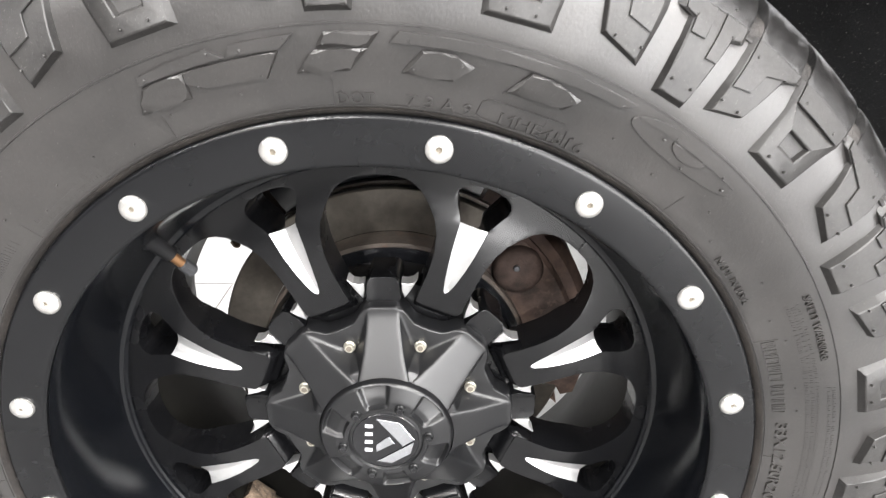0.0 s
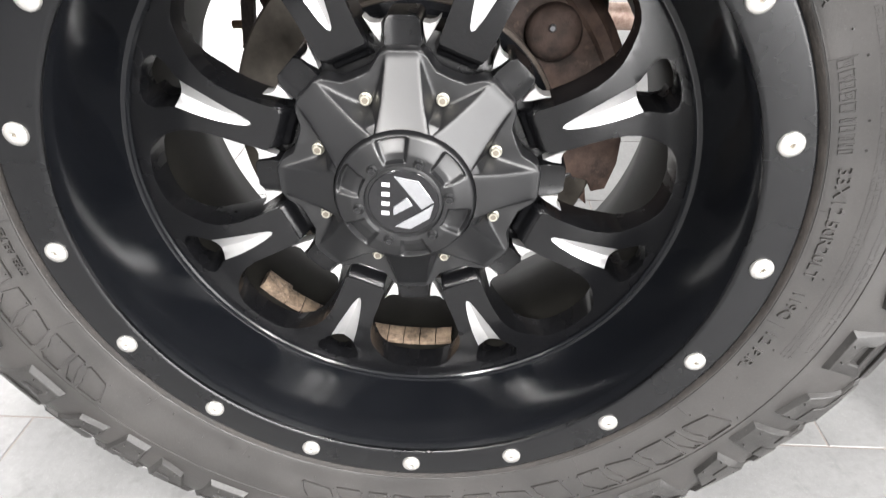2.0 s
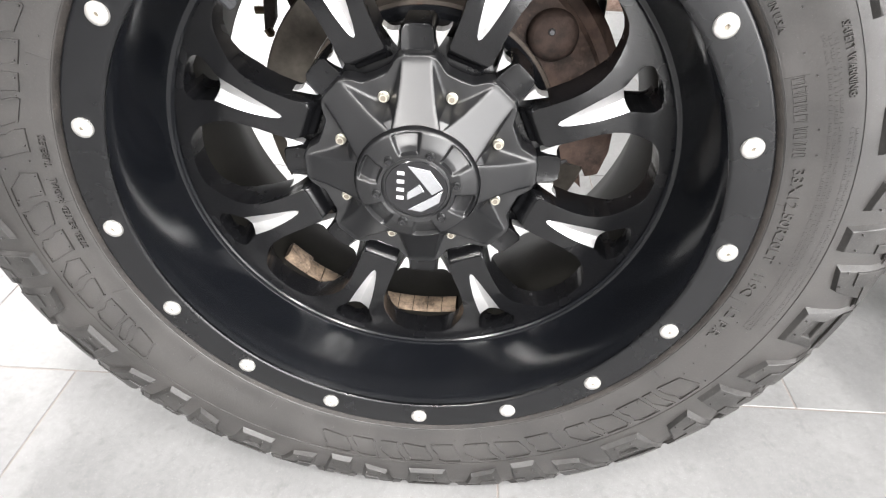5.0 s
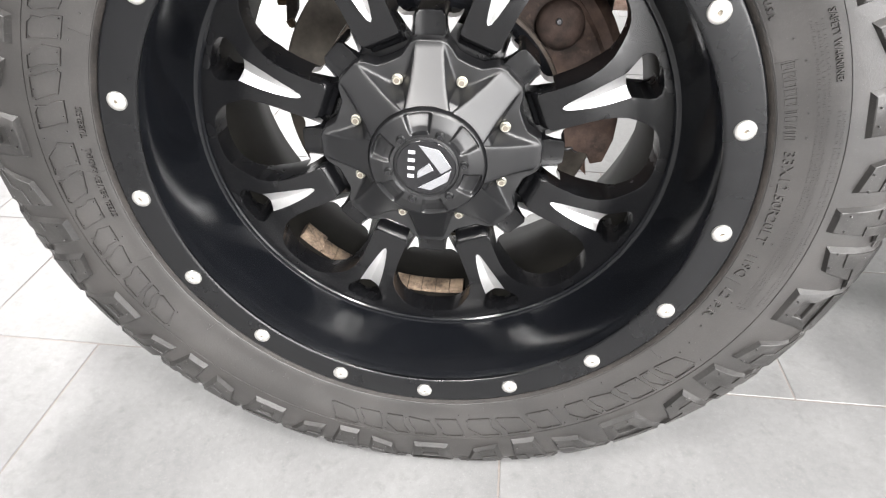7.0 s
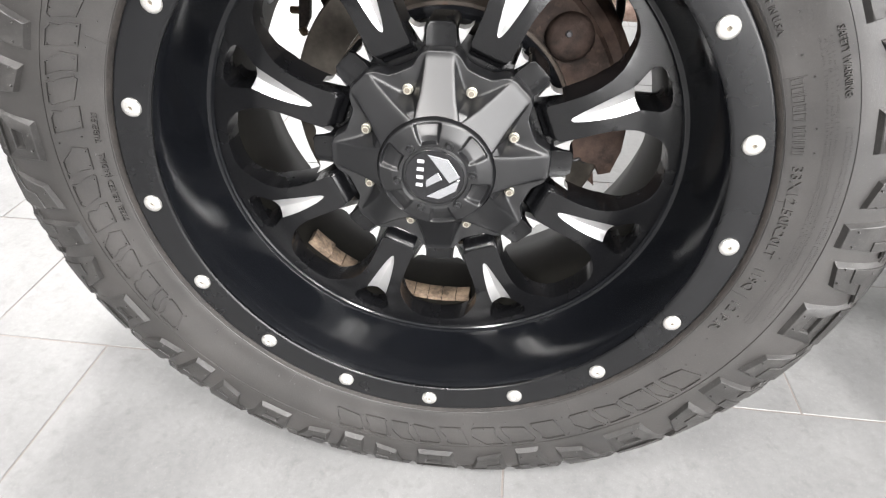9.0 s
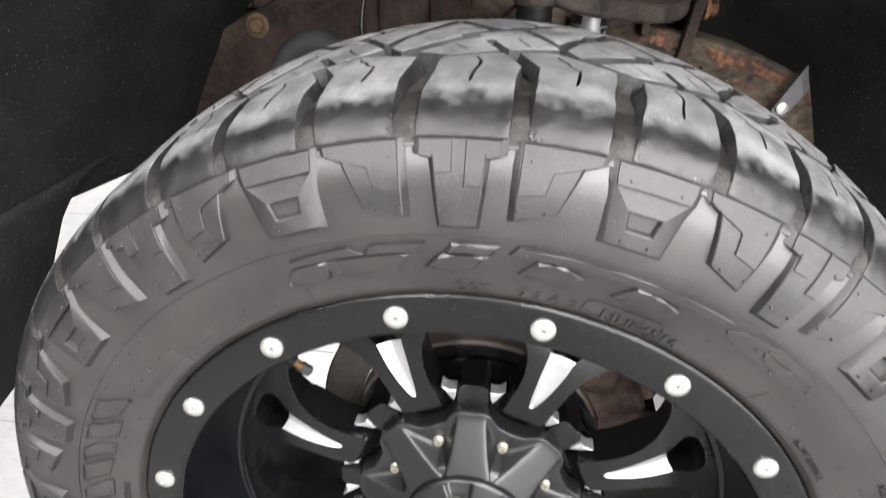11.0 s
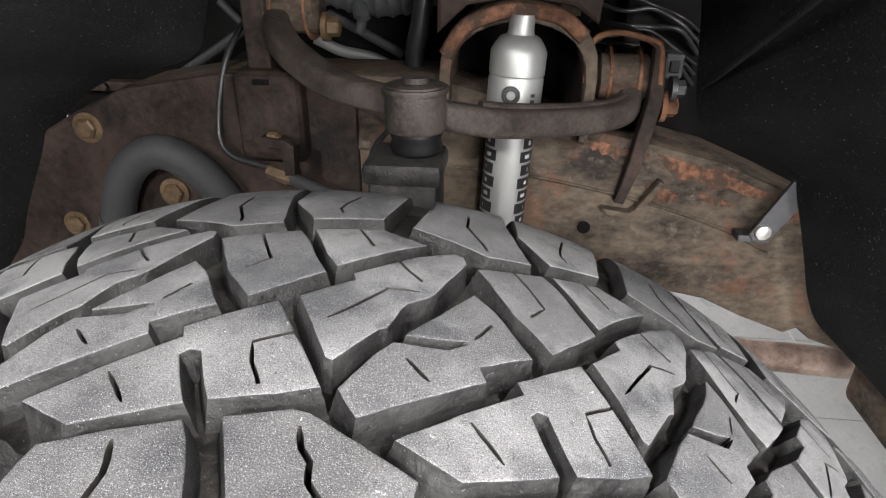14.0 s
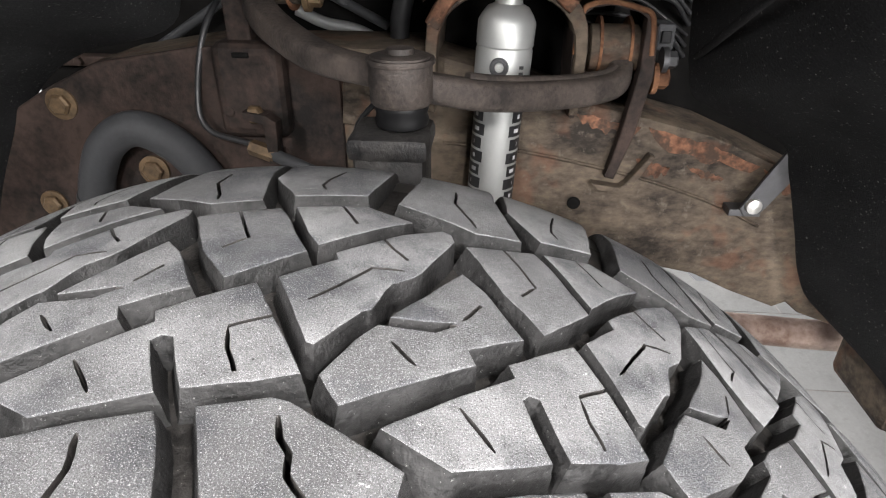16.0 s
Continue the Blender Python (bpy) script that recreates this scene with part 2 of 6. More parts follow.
FELT = speckled(speckled(material("black_felt_liner", (0.012, 0.012, 0.0124), 0.95, vary=0.35, grain=500, coarse=10, bump=0.8, spec=0.10), 320, 0.635, 0.73, (0.20, 0.20, 0.19), 0.7), 700, 0.6, 0.7, (0.045, 0.045, 0.045), 0.7)
KNUCKLE = material("dark_painted_casting", (0.008, 0.008, 0.009), 0.6, vary=0.45, grain=160, coarse=30, bump=0.8, second=(0.022, 0.0205, 0.0195), spec=0.3)
HOSE = material("grey_rubber_hose", (0.022, 0.0228, 0.025), 0.75, vary=0.2, grain=200, coarse=20, bump=0.15)
PLASTIC = material("black_plastic", (0.007, 0.007, 0.0075), 0.5, spec=0.2, vary=0.2, grain=120)
ALU = material("clear_anodised_shock_aluminium", (0.37, 0.375, 0.365), 0.48, metal=0.65, vary=0.03, grain=300, coarse=30)
INK = material("black_shock_print", (0.01, 0.01, 0.011), 0.45)
GALV = material("galvanised_strap_steel", (0.065, 0.065, 0.068), 0.42, metal=0.6, vary=0.2, grain=150)
BRASS = material("brass_valve", (0.17, 0.090, 0.042), 0.45, metal=0.8, vary=0.2, grain=300)
WEIGHT = speckled(material("dusty_lead_weight", (0.074, 0.050, 0.033), 0.8, vary=0.45, grain=300, coarse=60, bump=0.6, second=(0.135, 0.098, 0.067)), 500, 0.66, 0.75, (0.5, 0.45, 0.38), 0.6)
TILE = speckled(speckled(material("pale_concrete_look_porcelain", (0.152, 0.153, 0.153), 0.45, vary=0.10, grain=110, coarse=8, bump=0.15, second=(0.178, 0.179, 0.178), mix=0.5, spec=0.45, island=0.08), 260, 0.60, 0.72, (0.25, 0.25, 0.248), 0.6), 34, 0.54, 0.70, (0.118, 0.118, 0.117), 0.55)
TILE = speckled(speckled(TILE, 800, 0.60, 0.70, (0.30, 0.30, 0.298), 0.55), 620, 0.60, 0.70, (0.085, 0.085, 0.085), 0.5)
GROUT = material("pale_beige_grout", (0.18, 0.160, 0.146), 0.9, vary=0.2, grain=300)
# the unseen south and west walls are toned dark to dim the wheel's reflections
WALLD = material("dark_unseen_panel", (0.05, 0.05, 0.052), 0.5, vary=0.1, grain=40)
WALLG = material("grey_wall_paint", (0.10, 0.10, 0.105), 0.7, vary=0.05, grain=40)
WALLP = material("white_wall_paint", (0.80, 0.80, 0.80), 0.7, vary=0.03, grain=40)
SHEET = material("pale_grey_floor_pan_coating", (0.36, 0.37, 0.39), 0.5, vary=0.1, grain=60)
PIPE = material("heat_stained_exhaust_pipe", (0.33, 0.21, 0.165), 0.5, metal=0.3, vary=0.3, grain=90, coarse=8, second=(0.46, 0.36, 0.31))
# near-black: the shade of the engine bay and recesses is put into this colour
DARK = material("engine_bay_shade", (0.005, 0.0047, 0.0045), 0.85, vary=0.5, grain=60, coarse=8, bump=0.3, spec=0.08)
WIRE = material("black_wire_sleeve", (0.015, 0.015, 0.016), 0.45, vary=0.2, grain=200)
YELLOWZ = material("yellow_zinc_bolt", (0.095, 0.062, 0.033), 0.6, metal=0.4, vary=0.4, grain=200, coarse=60, bump=0.3)

# ---------------- mesh helpers ----------------
ZC = 0.383          # height of the wheel axis
YM = 0.155          # middle plane of the tyre
AXLE = Matrix.Translation((0, 0, ZC))


def ease(x, lo, hi):
    """A smooth step from 0 at lo to 1 at hi."""
    t = min(1.0, max(0.0, (x - lo) / (hi - lo)))
    return t * t * (3 - 2 * t)


def spin(deg):
    """A turn about the wheel axis, clockwise as seen from outside."""
    return AXLE @ Matrix.Rotation(radians(deg), 4, "Y") @ AXLE.inverted()


def wheel_point(deg, r, y):
    a = radians(deg)
    return Vector((r * math.sin(a), y, ZC + r * math.cos(a)))


def thing(name, label, category, base, group="", kind=""):
    e = new(name)
    e.empty_display_size = 0.05
    e.location = base
    return tagged(e, label, category, group, kind)


def part(name, bm, mat, parent=None, label="", smooth=None, m=None):
    """Links a bmesh (or shares a mesh) as one object under a thing or a part."""
    if isinstance(bm, bmesh.types.BMesh):
        bmesh.ops.recalc_face_normals(bm, faces=bm.faces)
        me = bpy.data.meshes.new(name)
        bm.to_mesh(me)
        bm.free()
        me.materials.append(mat)
        if smooth is not None:
            for p in me.polygons:
                p.use_smooth = True
            me.set_sharp_from_angle(angle=radians(smooth))
    else:
        me = bm
    o = new(name, me)
    if parent is not None:
        o.parent = parent
        if parent.type == "EMPTY":
            o.matrix_parent_inverse = Matrix.Translation(-parent.location)
    if m is not None:
        o.matrix_basis = m
    if label:
        o["label"] = label
    return o


def hermite(table, x):
    """Smooth curve through a table of (x, value), x rising."""
    t = np.array(table, float)
    xs, ys = t[:, 0], t[:, 1]
    d = np.gradient(ys, xs)
    i = int(np.clip(np.searchsorted(xs, x) - 1, 0, len(xs) - 2))
    h = xs[i + 1] - xs[i]
    s = min(max((x - xs[i]) / h, 0), 1)
    return ((1 + 2 * s) * (1 - s) ** 2 * ys[i] + s * (1 - s) ** 2 * h * d[i] + s * s * (3 - 2 * s) * ys[i + 1] + s * s * (s - 1) * h * d[i + 1])


def revolve(profile, steps=160, closed=False, a0=0.0, a1=360.0):
    """A surface of (r, y) pairs turned about the wheel axis."""
    bm = bmesh.new()
    full = abs(a1 - a0 - 360) < 1e-6
    rings = []
    for i in range(steps if full else steps + 1):
        a = a0 + (a1 - a0) * i / steps
        rings.append([bm.verts.new(wheel_point(a, r, y)) for r, y in profile])
    n = len(profile)
    for i in range(steps):
        p, q = rings[i], rings[(i + 1) % len(rings)]
        for j in range(n if closed else n - 1):
            k = (j + 1) % n
            bm.faces.new((p[j], q[j], q[k], p[k]))
    if closed and not full:
        bm.faces.new(rings[0])
        bm.faces.new(rings[-1])
    return bm


def flat_mesh(poly, cuts_u=(), cuts_v=()):
    """A filled outline in the plane, cut along lines of constant u and v: points and faces."""
    bm = bmesh.new()
    vs = [bm.verts.new((u, v, 0)) for u, v in poly]
    f = bm.faces.new(vs)
    bmesh.ops.triangulate(bm, faces=[f])
    for axis, cuts in ((0, cuts_u), (1, cuts_v)):
        for c in cuts:
            co, no = [0, 0, 0], [0, 0, 0]
            co[axis], no[axis] = c, 1
            bmesh.ops.bisect_plane(bm, geom=bm.verts[:] + bm.edges[:] + bm.faces[:], plane_co=co, plane_no=no, dist=1e-7)
    bm.verts.index_update()
    pts = [(v.co.x, v.co.y) for v in bm.verts]
    faces = [[v.index for v in fc.verts] for fc in bm.faces]
    bm.free()
    return pts, faces


def solid(bm, pts, faces, top, bottom, bevel=0.0, segments=2):
    """Thickens a flat mesh between two mappings and bevels its upper rim."""
    count = {}
    for f in faces:
        for a, b in zip(f, f[1:] + f[:1]):
            count.setdefault(frozenset((a, b)), []).append((a, b))
    rim = [e[0] for e in count.values() if len(e) == 1]
    up = [bm.verts.new(top(u, v)) for u, v in pts]
    for f in faces:
        try:
            bm.faces.new([up[i] for i in f])
        except ValueError:
            pass
    ids = sorted({i for e in rim for i in e})
    rings = [{i: up[i] for i in ids}, {i: bm.verts.new(bottom(*pts[i])) for i in ids}]
    edges = []
    for hi, lo in zip(rings, rings[1:]):
        for a, b in rim:
            try:
                bm.faces.new((hi[b], hi[a], lo[a], lo[b]))
            except ValueError:
                continue
            if hi is rings[0]:
                edges.append(bm.edges.get((up[a], up[b])))
    if bevel:
        bmesh.ops.bevel(bm, geom=[e for e in edges if e], offset=bevel, segments=segments, profile=0.5, affect="EDGES", clamp_overlap=True)
    return bm


def steps(lo, hi, size):
    n = max(1, int(math.ceil((hi - lo) / size)))
    return [lo + (hi - lo) * i / n for i in range(1, n)]


def prism(poly, top, bottom, du, dv, bevel=0.0, segments=2, bm=None):
    us, vs = [p[0] for p in poly], [p[1] for p in poly]
    pts, faces = flat_mesh(poly, steps(min(us), max(us), du), steps(min(vs), max(vs), dv))
    return solid(bm or bmesh.new(), pts, faces, top, bottom, bevel, segments)


def tube(path, radius, seg=12, squash=1.0, cap=True, up=(0, 0, 1), square=1.0):
    """A round bar along points; radius is one number or one for each point."""
    bm = bmesh.new()
    pts = [Vector(p) for p in path]
    rad = radius if isinstance(radius, (list, tuple)) else [radius] * len(pts)
    rings = []
    for i, p in enumerate(pts):
        d = (pts[min(i + 1, len(pts) - 1)] - pts[max(i - 1, 0)]).normalized()
        side = d.cross(Vector(up))
        side = side.normalized() if side.length > 1e-4 else d.cross(Vector((1, 0, 0))).normalized()
        top = side.cross(d).normalized()
        round_ = [(math.cos(2 * math.pi * k / seg), math.sin(2 * math.pi * k / seg)) for k in range(seg)]
        round_ = [(math.copysign(abs(c) ** square, c), math.copysign(abs(z) ** square, z)) for c, z in round_]
        rings.append([bm.verts.new(p + rad[i] * (c * side + squash * z * top)) for c, z in round_])
    for p, q in zip(rings, rings[1:]):
        for k in range(seg):
            bm.faces.new((p[k], p[(k + 1) % seg], q[(k + 1) % seg], q[k]))
    if cap:
        bm.faces.new(rings[0]), bm.faces.new(rings[-1])
    return bm


def smooth_path(points, n=6):
    """Catmull-Rom points between the given ones."""
    p = [Vector(q) for q in points]
    p = [2 * p[0] - p[1]] + p + [2 * p[-1] - p[-2]]
    out = []
    for a, b, c, d in zip(p, p[1:], p[2:], p[3:]):
        for i in range(n):
            t = i / n
            out.append(0.5 * (2 * b + (c - a) * t + (2 * a - 5 * b + 4 * c - d) * t * t + (3 * b - a - 3 * c + d) * t ** 3))
    return out + [p[-2]]


def turned(rows, seg=24, m=None):
    """A lathe shape about its own z axis from (r, z) pairs, closed at both ends."""
    bm = bmesh.new()
    rings = [[bm.verts.new((r * math.cos(2 * math.pi * k / seg), r * math.sin(2 * math.pi * k / seg), z)) for k in range(seg)] for r, z in rows]
    for p, q in zip(rings, rings[1:]):
        for k in range(seg):
            bm.faces.new((p[k], p[(k + 1) % seg], q[(k + 1) % seg], q[k]))
    bm.faces.new(rings[0]), bm.faces.new(rings[-1])
    if m is not None:
        bm.transform(m)
    return bm


def box(lo, hi, bevel=0.0, m=None, segments=2):
    bm = bmesh.new()
    bmesh.ops.create_cube(bm, size=1.0)
    bm.transform(Matrix.Translation((Vector(lo) + Vector(hi)) / 2) @ Matrix.Diagonal((*(Vector(hi) - Vector(lo)), 1)))
    if bevel:
        bmesh.ops.bevel(bm, geom=bm.edges[:], offset=bevel, segments=segments, affect="EDGES", profile=0.5)
    if m is not None:
        bm.transform(m)
    return bm


def side_plate(poly, y0, y1, bevel=0.003):
    """A plate with an outline in x and z, between two depths; the front at y0."""
    return prism(poly, lambda u, v: Vector((u, y0, v)), lambda u, v: Vector((u, y1, v)), 9, 9, bevel)


def words(text, size, spacing=1.0):
    """Flat letters as points and faces, from x = 0."""
    cu = bpy.data.curves.new("letters", "FONT")
    cu.body, cu.size, cu.space_character, cu.resolution_u = text, size, spacing, 2
    ob = new("letters", cu)
    dg = bpy.context.evaluated_depsgraph_get()
    me = ob.evaluated_get(dg).to_mesh()
    pts = [(v.co.x, v.co.y) for v in me.vertices]
    faces = [list(p.vertices) for p in me.polygons]
    ob.evaluated_get(dg).to_mesh_clear()
    bpy.data.objects.remove(ob)
    bpy.data.curves.remove(cu)
    return pts, faces


FRONT = Matrix.Rotation(radians(90), 4, "X")   # turns a lathe's z axis to face the viewer (-y)

# ---------------- the room ----------------
def room():
    X0, X1, Y0, Y1, H, T = -4.5, 4.5, -5.0, 5.5, 2.7, 0.15
    def wall_round(name, boxes, mat):
        bm = bmesh.new()
        for lo, hi in boxes:
            piece = box(lo, hi)
            tmp = bpy.data.meshes.new("tmp")
            piece.to_mesh(tmp)
            piece.free()
            bm.from_mesh(tmp)
            bpy.data.meshes.remove(tmp)
        part(name, bm, mat)

    # the openings are left for the added area lamps; no window is seen there
    wall_round("wall_south", (((X0 - T, Y0 - T, 0), (1.1, Y0, H)), ((4.0, Y0 - T, 0), (X1 + T, Y0, H)), ((1.1, Y0 - T, 0), (4.0, Y0, 0.1)), ((1.1, Y0 - T, 2.2), (4.0, Y0, H))), WALLD)
    wall_round("wall_north", (((X0 - T, Y1, 0), (-3.0, Y1 + T, H)), ((0.6, Y1, 0), (X1 + T, Y1 + T, H)), ((-3.0, Y1, 0), (0.6, Y1 + T, 0.1)), ((-3.0, Y1, 2.2), (0.6, Y1 + T, H))), WALLP)
    part("wall_west", box((X0 - T, Y0, 0), (X0, Y1, H)), WALLG)
    wall_round("wall_east", (((X1, Y0, 0), (X1 + T, -4.9, H)), ((X1, -1.9, 0), (X1 + T, Y1, H)), ((X1, -4.9, 0), (X1 + T, -1.9, 0.1)), ((X1, -4.9, 2.2), (X1 + T, -1.9, H))), WALLP)
    part("ceiling", box((X0 - T, Y0 - T, H), (X1 + T, Y1 + T, H + T)), WALLP)
    for n in ("wall_north", "wall_south", "wall_west", "wall_east", "ceiling"):
        tagged(bpy.data.objects[n], "plain painted showroom " + n.split("_")[0], n.split("_")[0], "", "structure")
    fl = part("floor", box((X0 - T, Y0 - T, -0.12), (X1 + T, Y1 + T, -0.0012)), GROUT)
    tagged(fl, "pale grey tiled floor with thin grout joints", "floor", "", "structure")
    return fl


FLOOR = room()


def floor_tiles():
    """Rectangular tiles of 0.6 x 0.3 m, each row shifted by a third; near ones are pieces, the far ones one mesh."""
    PX, PY, J = 0.603, 0.302, 0.0024
    tile = box((-PX / 2 + J / 2, -PY / 2 + J / 2, -0.010), (PX / 2 - J / 2, PY / 2 - J / 2, 0.0), 0.0008, segments=1)
    me = bpy.data.meshes.new("tile")
    tile.to_mesh(me)
    tile.free()
    me.materials.append(TILE)
    far = bmesh.new()
    for k in range(-18, 19):
        y = 0.137 + PY * (k + 0.5)
        x0 = -0.109 - k * PX / 3
        for n in range(-20, 21):
            x = x0 + PX * (n + 0.5)
            if abs(x) < 2.3 and -0.8 < y < 2.6:
                part("floor_tile", me, None, FLOOR, m=Matrix.Translation((x, y, 0)))
            else:
                xa, xb = max(x - (PX - J) / 2, -4.5), min(x + (PX - J) / 2, 4.5)
                ya, yb = max(y - (PY - J) / 2, -5.0), min(y + (PY - J) / 2, 5.5)
                if xb - xa < 0.01 or yb - ya < 0.01:
                    continue
                vs = [far.verts.new((u, v, 0)) for u, v in ((xa, ya), (xb, ya), (xb, yb), (xa, yb))]
                far.faces.new(vs)
    o = part("far_floor_tiles", far, TILE, FLOOR)
    tagged(o, kind="stuff")


# ---------------- the wheel ----------------
WHEEL = thing("truck_wheel", "black truck wheel with milled spokes and a chunky all-terrain tyre", "wheel", (0, YM, 0))

CROWN = [(0.0, 0.4205), (0.035, 0.4195), (0.07, 0.4150), (0.105, 0.4115), (0.125, 0.4080), (0.140, 0.4030), (0.150, 0.3965), (0.157, 0.389), (0.161, 0.382)]
SIDE = [(0.266, 0.035), (0.2718, 0.0215), (0.2760, 0.0115), (0.2795, 0.0042), (0.2820, 0.0), (0.2845, -0.0011), (0.295, -0.0042), (0.303, -0.0068), (0.315, -0.0108), (0.33, -0.0138), (0.343, -0.0140), (0.355, -0.0132), (0.367, -0.0115), (0.376, -0.0082), (0.383, -0.0042)]
ARC = 0.42


def crown(y):
    return hermite(CROWN, abs(y - YM))


def side(r):
    return hermite(SIDE, r)


def squash(p):
    """Flattens the tyre where it stands on the floor and lets its side bulge."""
    if p.z > 0.09:
        return p
    k = 0.011
    z = 0.0015 + k * math.log1p(math.exp((p.z - 0.0015) / k))
    y = p.y - 0.25 * (z - p.z) * (1 if p.y < YM else -1)
    return Vector((p.x, y, z))


def grounded(bm):
    for v in bm.verts:
        v.co = squash(v.co)
    return bm


# the pitches of the tread are not all of one length: nominal and true angles, for the lugs, the near shoulder, the middle and the far shoulder
PITCH = [(-180, -180), (16, 16), (30.8, 30.0), (47.2, 42.0), (63.5, 57.0), (79.9, 73.2), (112.6, 103.6), (129.0, 121.5), (180, 180)]
PITCH_NEAR = [(-180, -180), (-60, -61.5), (-13.2, -15.0), (-4.9, -6.1), (-3.8, -3.85), (11.4, 11.4), (12.6, 13.9), (17.8, 18.5), (19.5, 19.7)] + PITCH[2:]
PITCH_MID = [(-180, -180), (16, 16), (20, 19.5), (23, 21.9), (25.6, 24.5), (28, 26.7), (32.7, 29.3), (36.7, 32.8), (41.9, 36.8), (47.2, 42.0)] + PITCH[4:]
PITCH_FAR = [(-180, -180), (-60, -61.5), (-17.4, -18.7), (-10, -11.5), (-8.4, -9.8), (-0.5, -1.1), (0.5, 0.5), (6.4, 6.4), (14.7, 14.9), (17.3, 18.0), (22.3, 22.2), (24.4, 24.3), (31.0, 30.2), (32.8, 31.6)] + PITCH[3:]


def pitched(p, table=PITCH):
    """Moves a point round the wheel from its nominal angle to its true one."""
    a = math.degrees(math.atan2(p.x, p.z - ZC))
    b = float(np.interp(a, [q[0] for q in table], [q[1] for q in table]))
    return spin(b - a) @ p


def carcass():
    rows = [(0.260, 0.045)] + [(r, side(r)) for r in np.linspace(0.266, 0.383, 30)]
    rows += [(0.3892, 0.0005), (0.3945, 0.0085), (0.3985, 0.0200), (0.4000, 0.036), (0.4020, 0.08), (0.4065, 0.12), (0.408, YM)]
    rows += [(r, 2 * YM - y) for r, y in rows[-2::-1]]
    bm = revolve(rows, 240)
    return part("tyre", grounded(bm), RUBBER, WHEEL, "black all-terrain tyre with dusty tread blocks", smooth=50)


TYRE = carcass()


def ring_bead(r, h, w, name="sidewall_rib"):
    rows = [(r - w, side(r - w) + 0.001), (r - w * 0.5, side(r - w / 2) - h), (r + w * 0.5, side(r + w / 2) - h), (r + w, side(r + w) + 0.001)]
    return part(name, grounded(revolve(rows, 240)), RUBBER, TYRE, smooth=60)


ring_bead(0.3283, 0.0007, 0.0010)
ring_bead(0.2840, 0.0004, 0.0006)


def rim_protector():
    """The browned flat band of rubber next to the rim."""
    rows = [(0.2680, 0.0262), (0.2714, 0.0200), (0.2756, 0.0100), (0.2790, 0.0030), (0.2812, -0.0004), (0.2823, -0.0008), (0.2829, 0.0008)]
    return part("rim_protector", grounded(revolve(rows, 200)), BEAD, TYRE, "dusty brownish rubber band next to the rim", smooth=50)


rim_protector()
ring_bead(0.3815, 0.0013, 0.0024, "shoulder_rib")


def notch(poly, i, f, path, w=0.0033):
    """Cuts a thin slit into an outline, from a point on edge i along a path."""
    p, q = Vector(poly[i]), Vector(poly[(i + 1) % len(poly)])
    e = (q - p).normalized()
    entry = p.lerp(q, f)
    pts = [entry] + [Vector(s) for s in path]
    one, two = [entry - e * w / 2], [entry + e * w / 2]
    for a, b in zip(pts, pts[1:]):
        d = (b - a).normalized()
        n = Vector((-d.y, d.x))
        n = n if n.dot(e) > 0 else -n
        one.append(b - n * w / 2)
        two.append(b + n * w / 2)
    return poly[:i + 1] + [tuple(s) for s in one] + [tuple(s) for s in reversed(two)] + poly[i + 1:]


def arc_poly(rows):
    return [(radians(a) * ARC, y) for a, y in rows]


def slit_loop(path, w):
    """The outline of a thin slit along a line, tapering at its ends."""
    pts = [Vector(p) for p in path]
    one, two = [], []
    for i, p in enumerate(pts):
        d = (pts[min(i + 1, len(pts) - 1)] - pts[max(i - 1, 0)]).normalized()
        n = Vector((-d.y, d.x)) * w / 2 * (0.45 if i in (0, len(pts) - 1) else 1.0)
        one.append(p + n)
        two.append(p - n)
    return [tuple(q) for q in one] + [tuple(q) for q in reversed(two)]


def wander(path, seed):
    """Breaks a line into short pieces that wander a little, as a worn slit does."""
    rnd = random.Random(seed)
    out = []
    for p, q in zip(path, path[1:]):
        k = max(2, int(math.dist(p, q) / 0.0035))
        for i in range(k):
            e = 0.00018 if i or out else 0
            out.append((p[0] + (q[0] - p[0]) * i / k + rnd.uniform(-e, e), p[1] + (q[1] - p[1]) * i / k + rnd.uniform(-e, e)))
    return out + [path[-1]]


def beside(p, slits, share, more):
    """Whether a point lies beside one of the slits."""
    p = Vector(p)
    for line, w in slits:
        for a, b in zip(line, line[1:]):
            a, b = Vector(a), Vector(b)
            t = min(1, max(0, (p - a).dot(b - a) / max(1e-12, (b - a).length_squared)))
            if (p - a.lerp(b, t)).length < w * share + more:
                return True
    return False


def ragged(poly, slits):
    """Breaks long straight edges into short ones that wander a little, as worn rubber does; the slits stay as they are."""
    out = []
    for p, r in zip(poly, poly[1:] + poly[:1]):
        k = max(1, int(math.dist(p, r) / 0.005))
        for i in range(k):
            u, v = p[0] + (r[0] - p[0]) * i / k, p[1] + (r[1] - p[1]) * i / k
            w = noise.noise_vector(Vector((u * 130, v * 130, 1.7))) * 0.00040 + noise.noise_vector(Vector((u * 420, v * 420, 4.1))) * 0.00022
            out.append((u, v) if beside((u, v), slits, 0.6, 0.0001) else (u + w.x, v + w.y))
    return out


# a block's flank from its rounded upper edge to its flared foot: outward and downward
FLANK = ((0.00035, 0.00012), (0.00065, 0.00045), (0.00085, 0.0011), (0.0013, 0.0040), (0.0017, 0.0046), (0.0024, 0.0098), (0.0038, 0.0128), (0.0056, 0.0148))


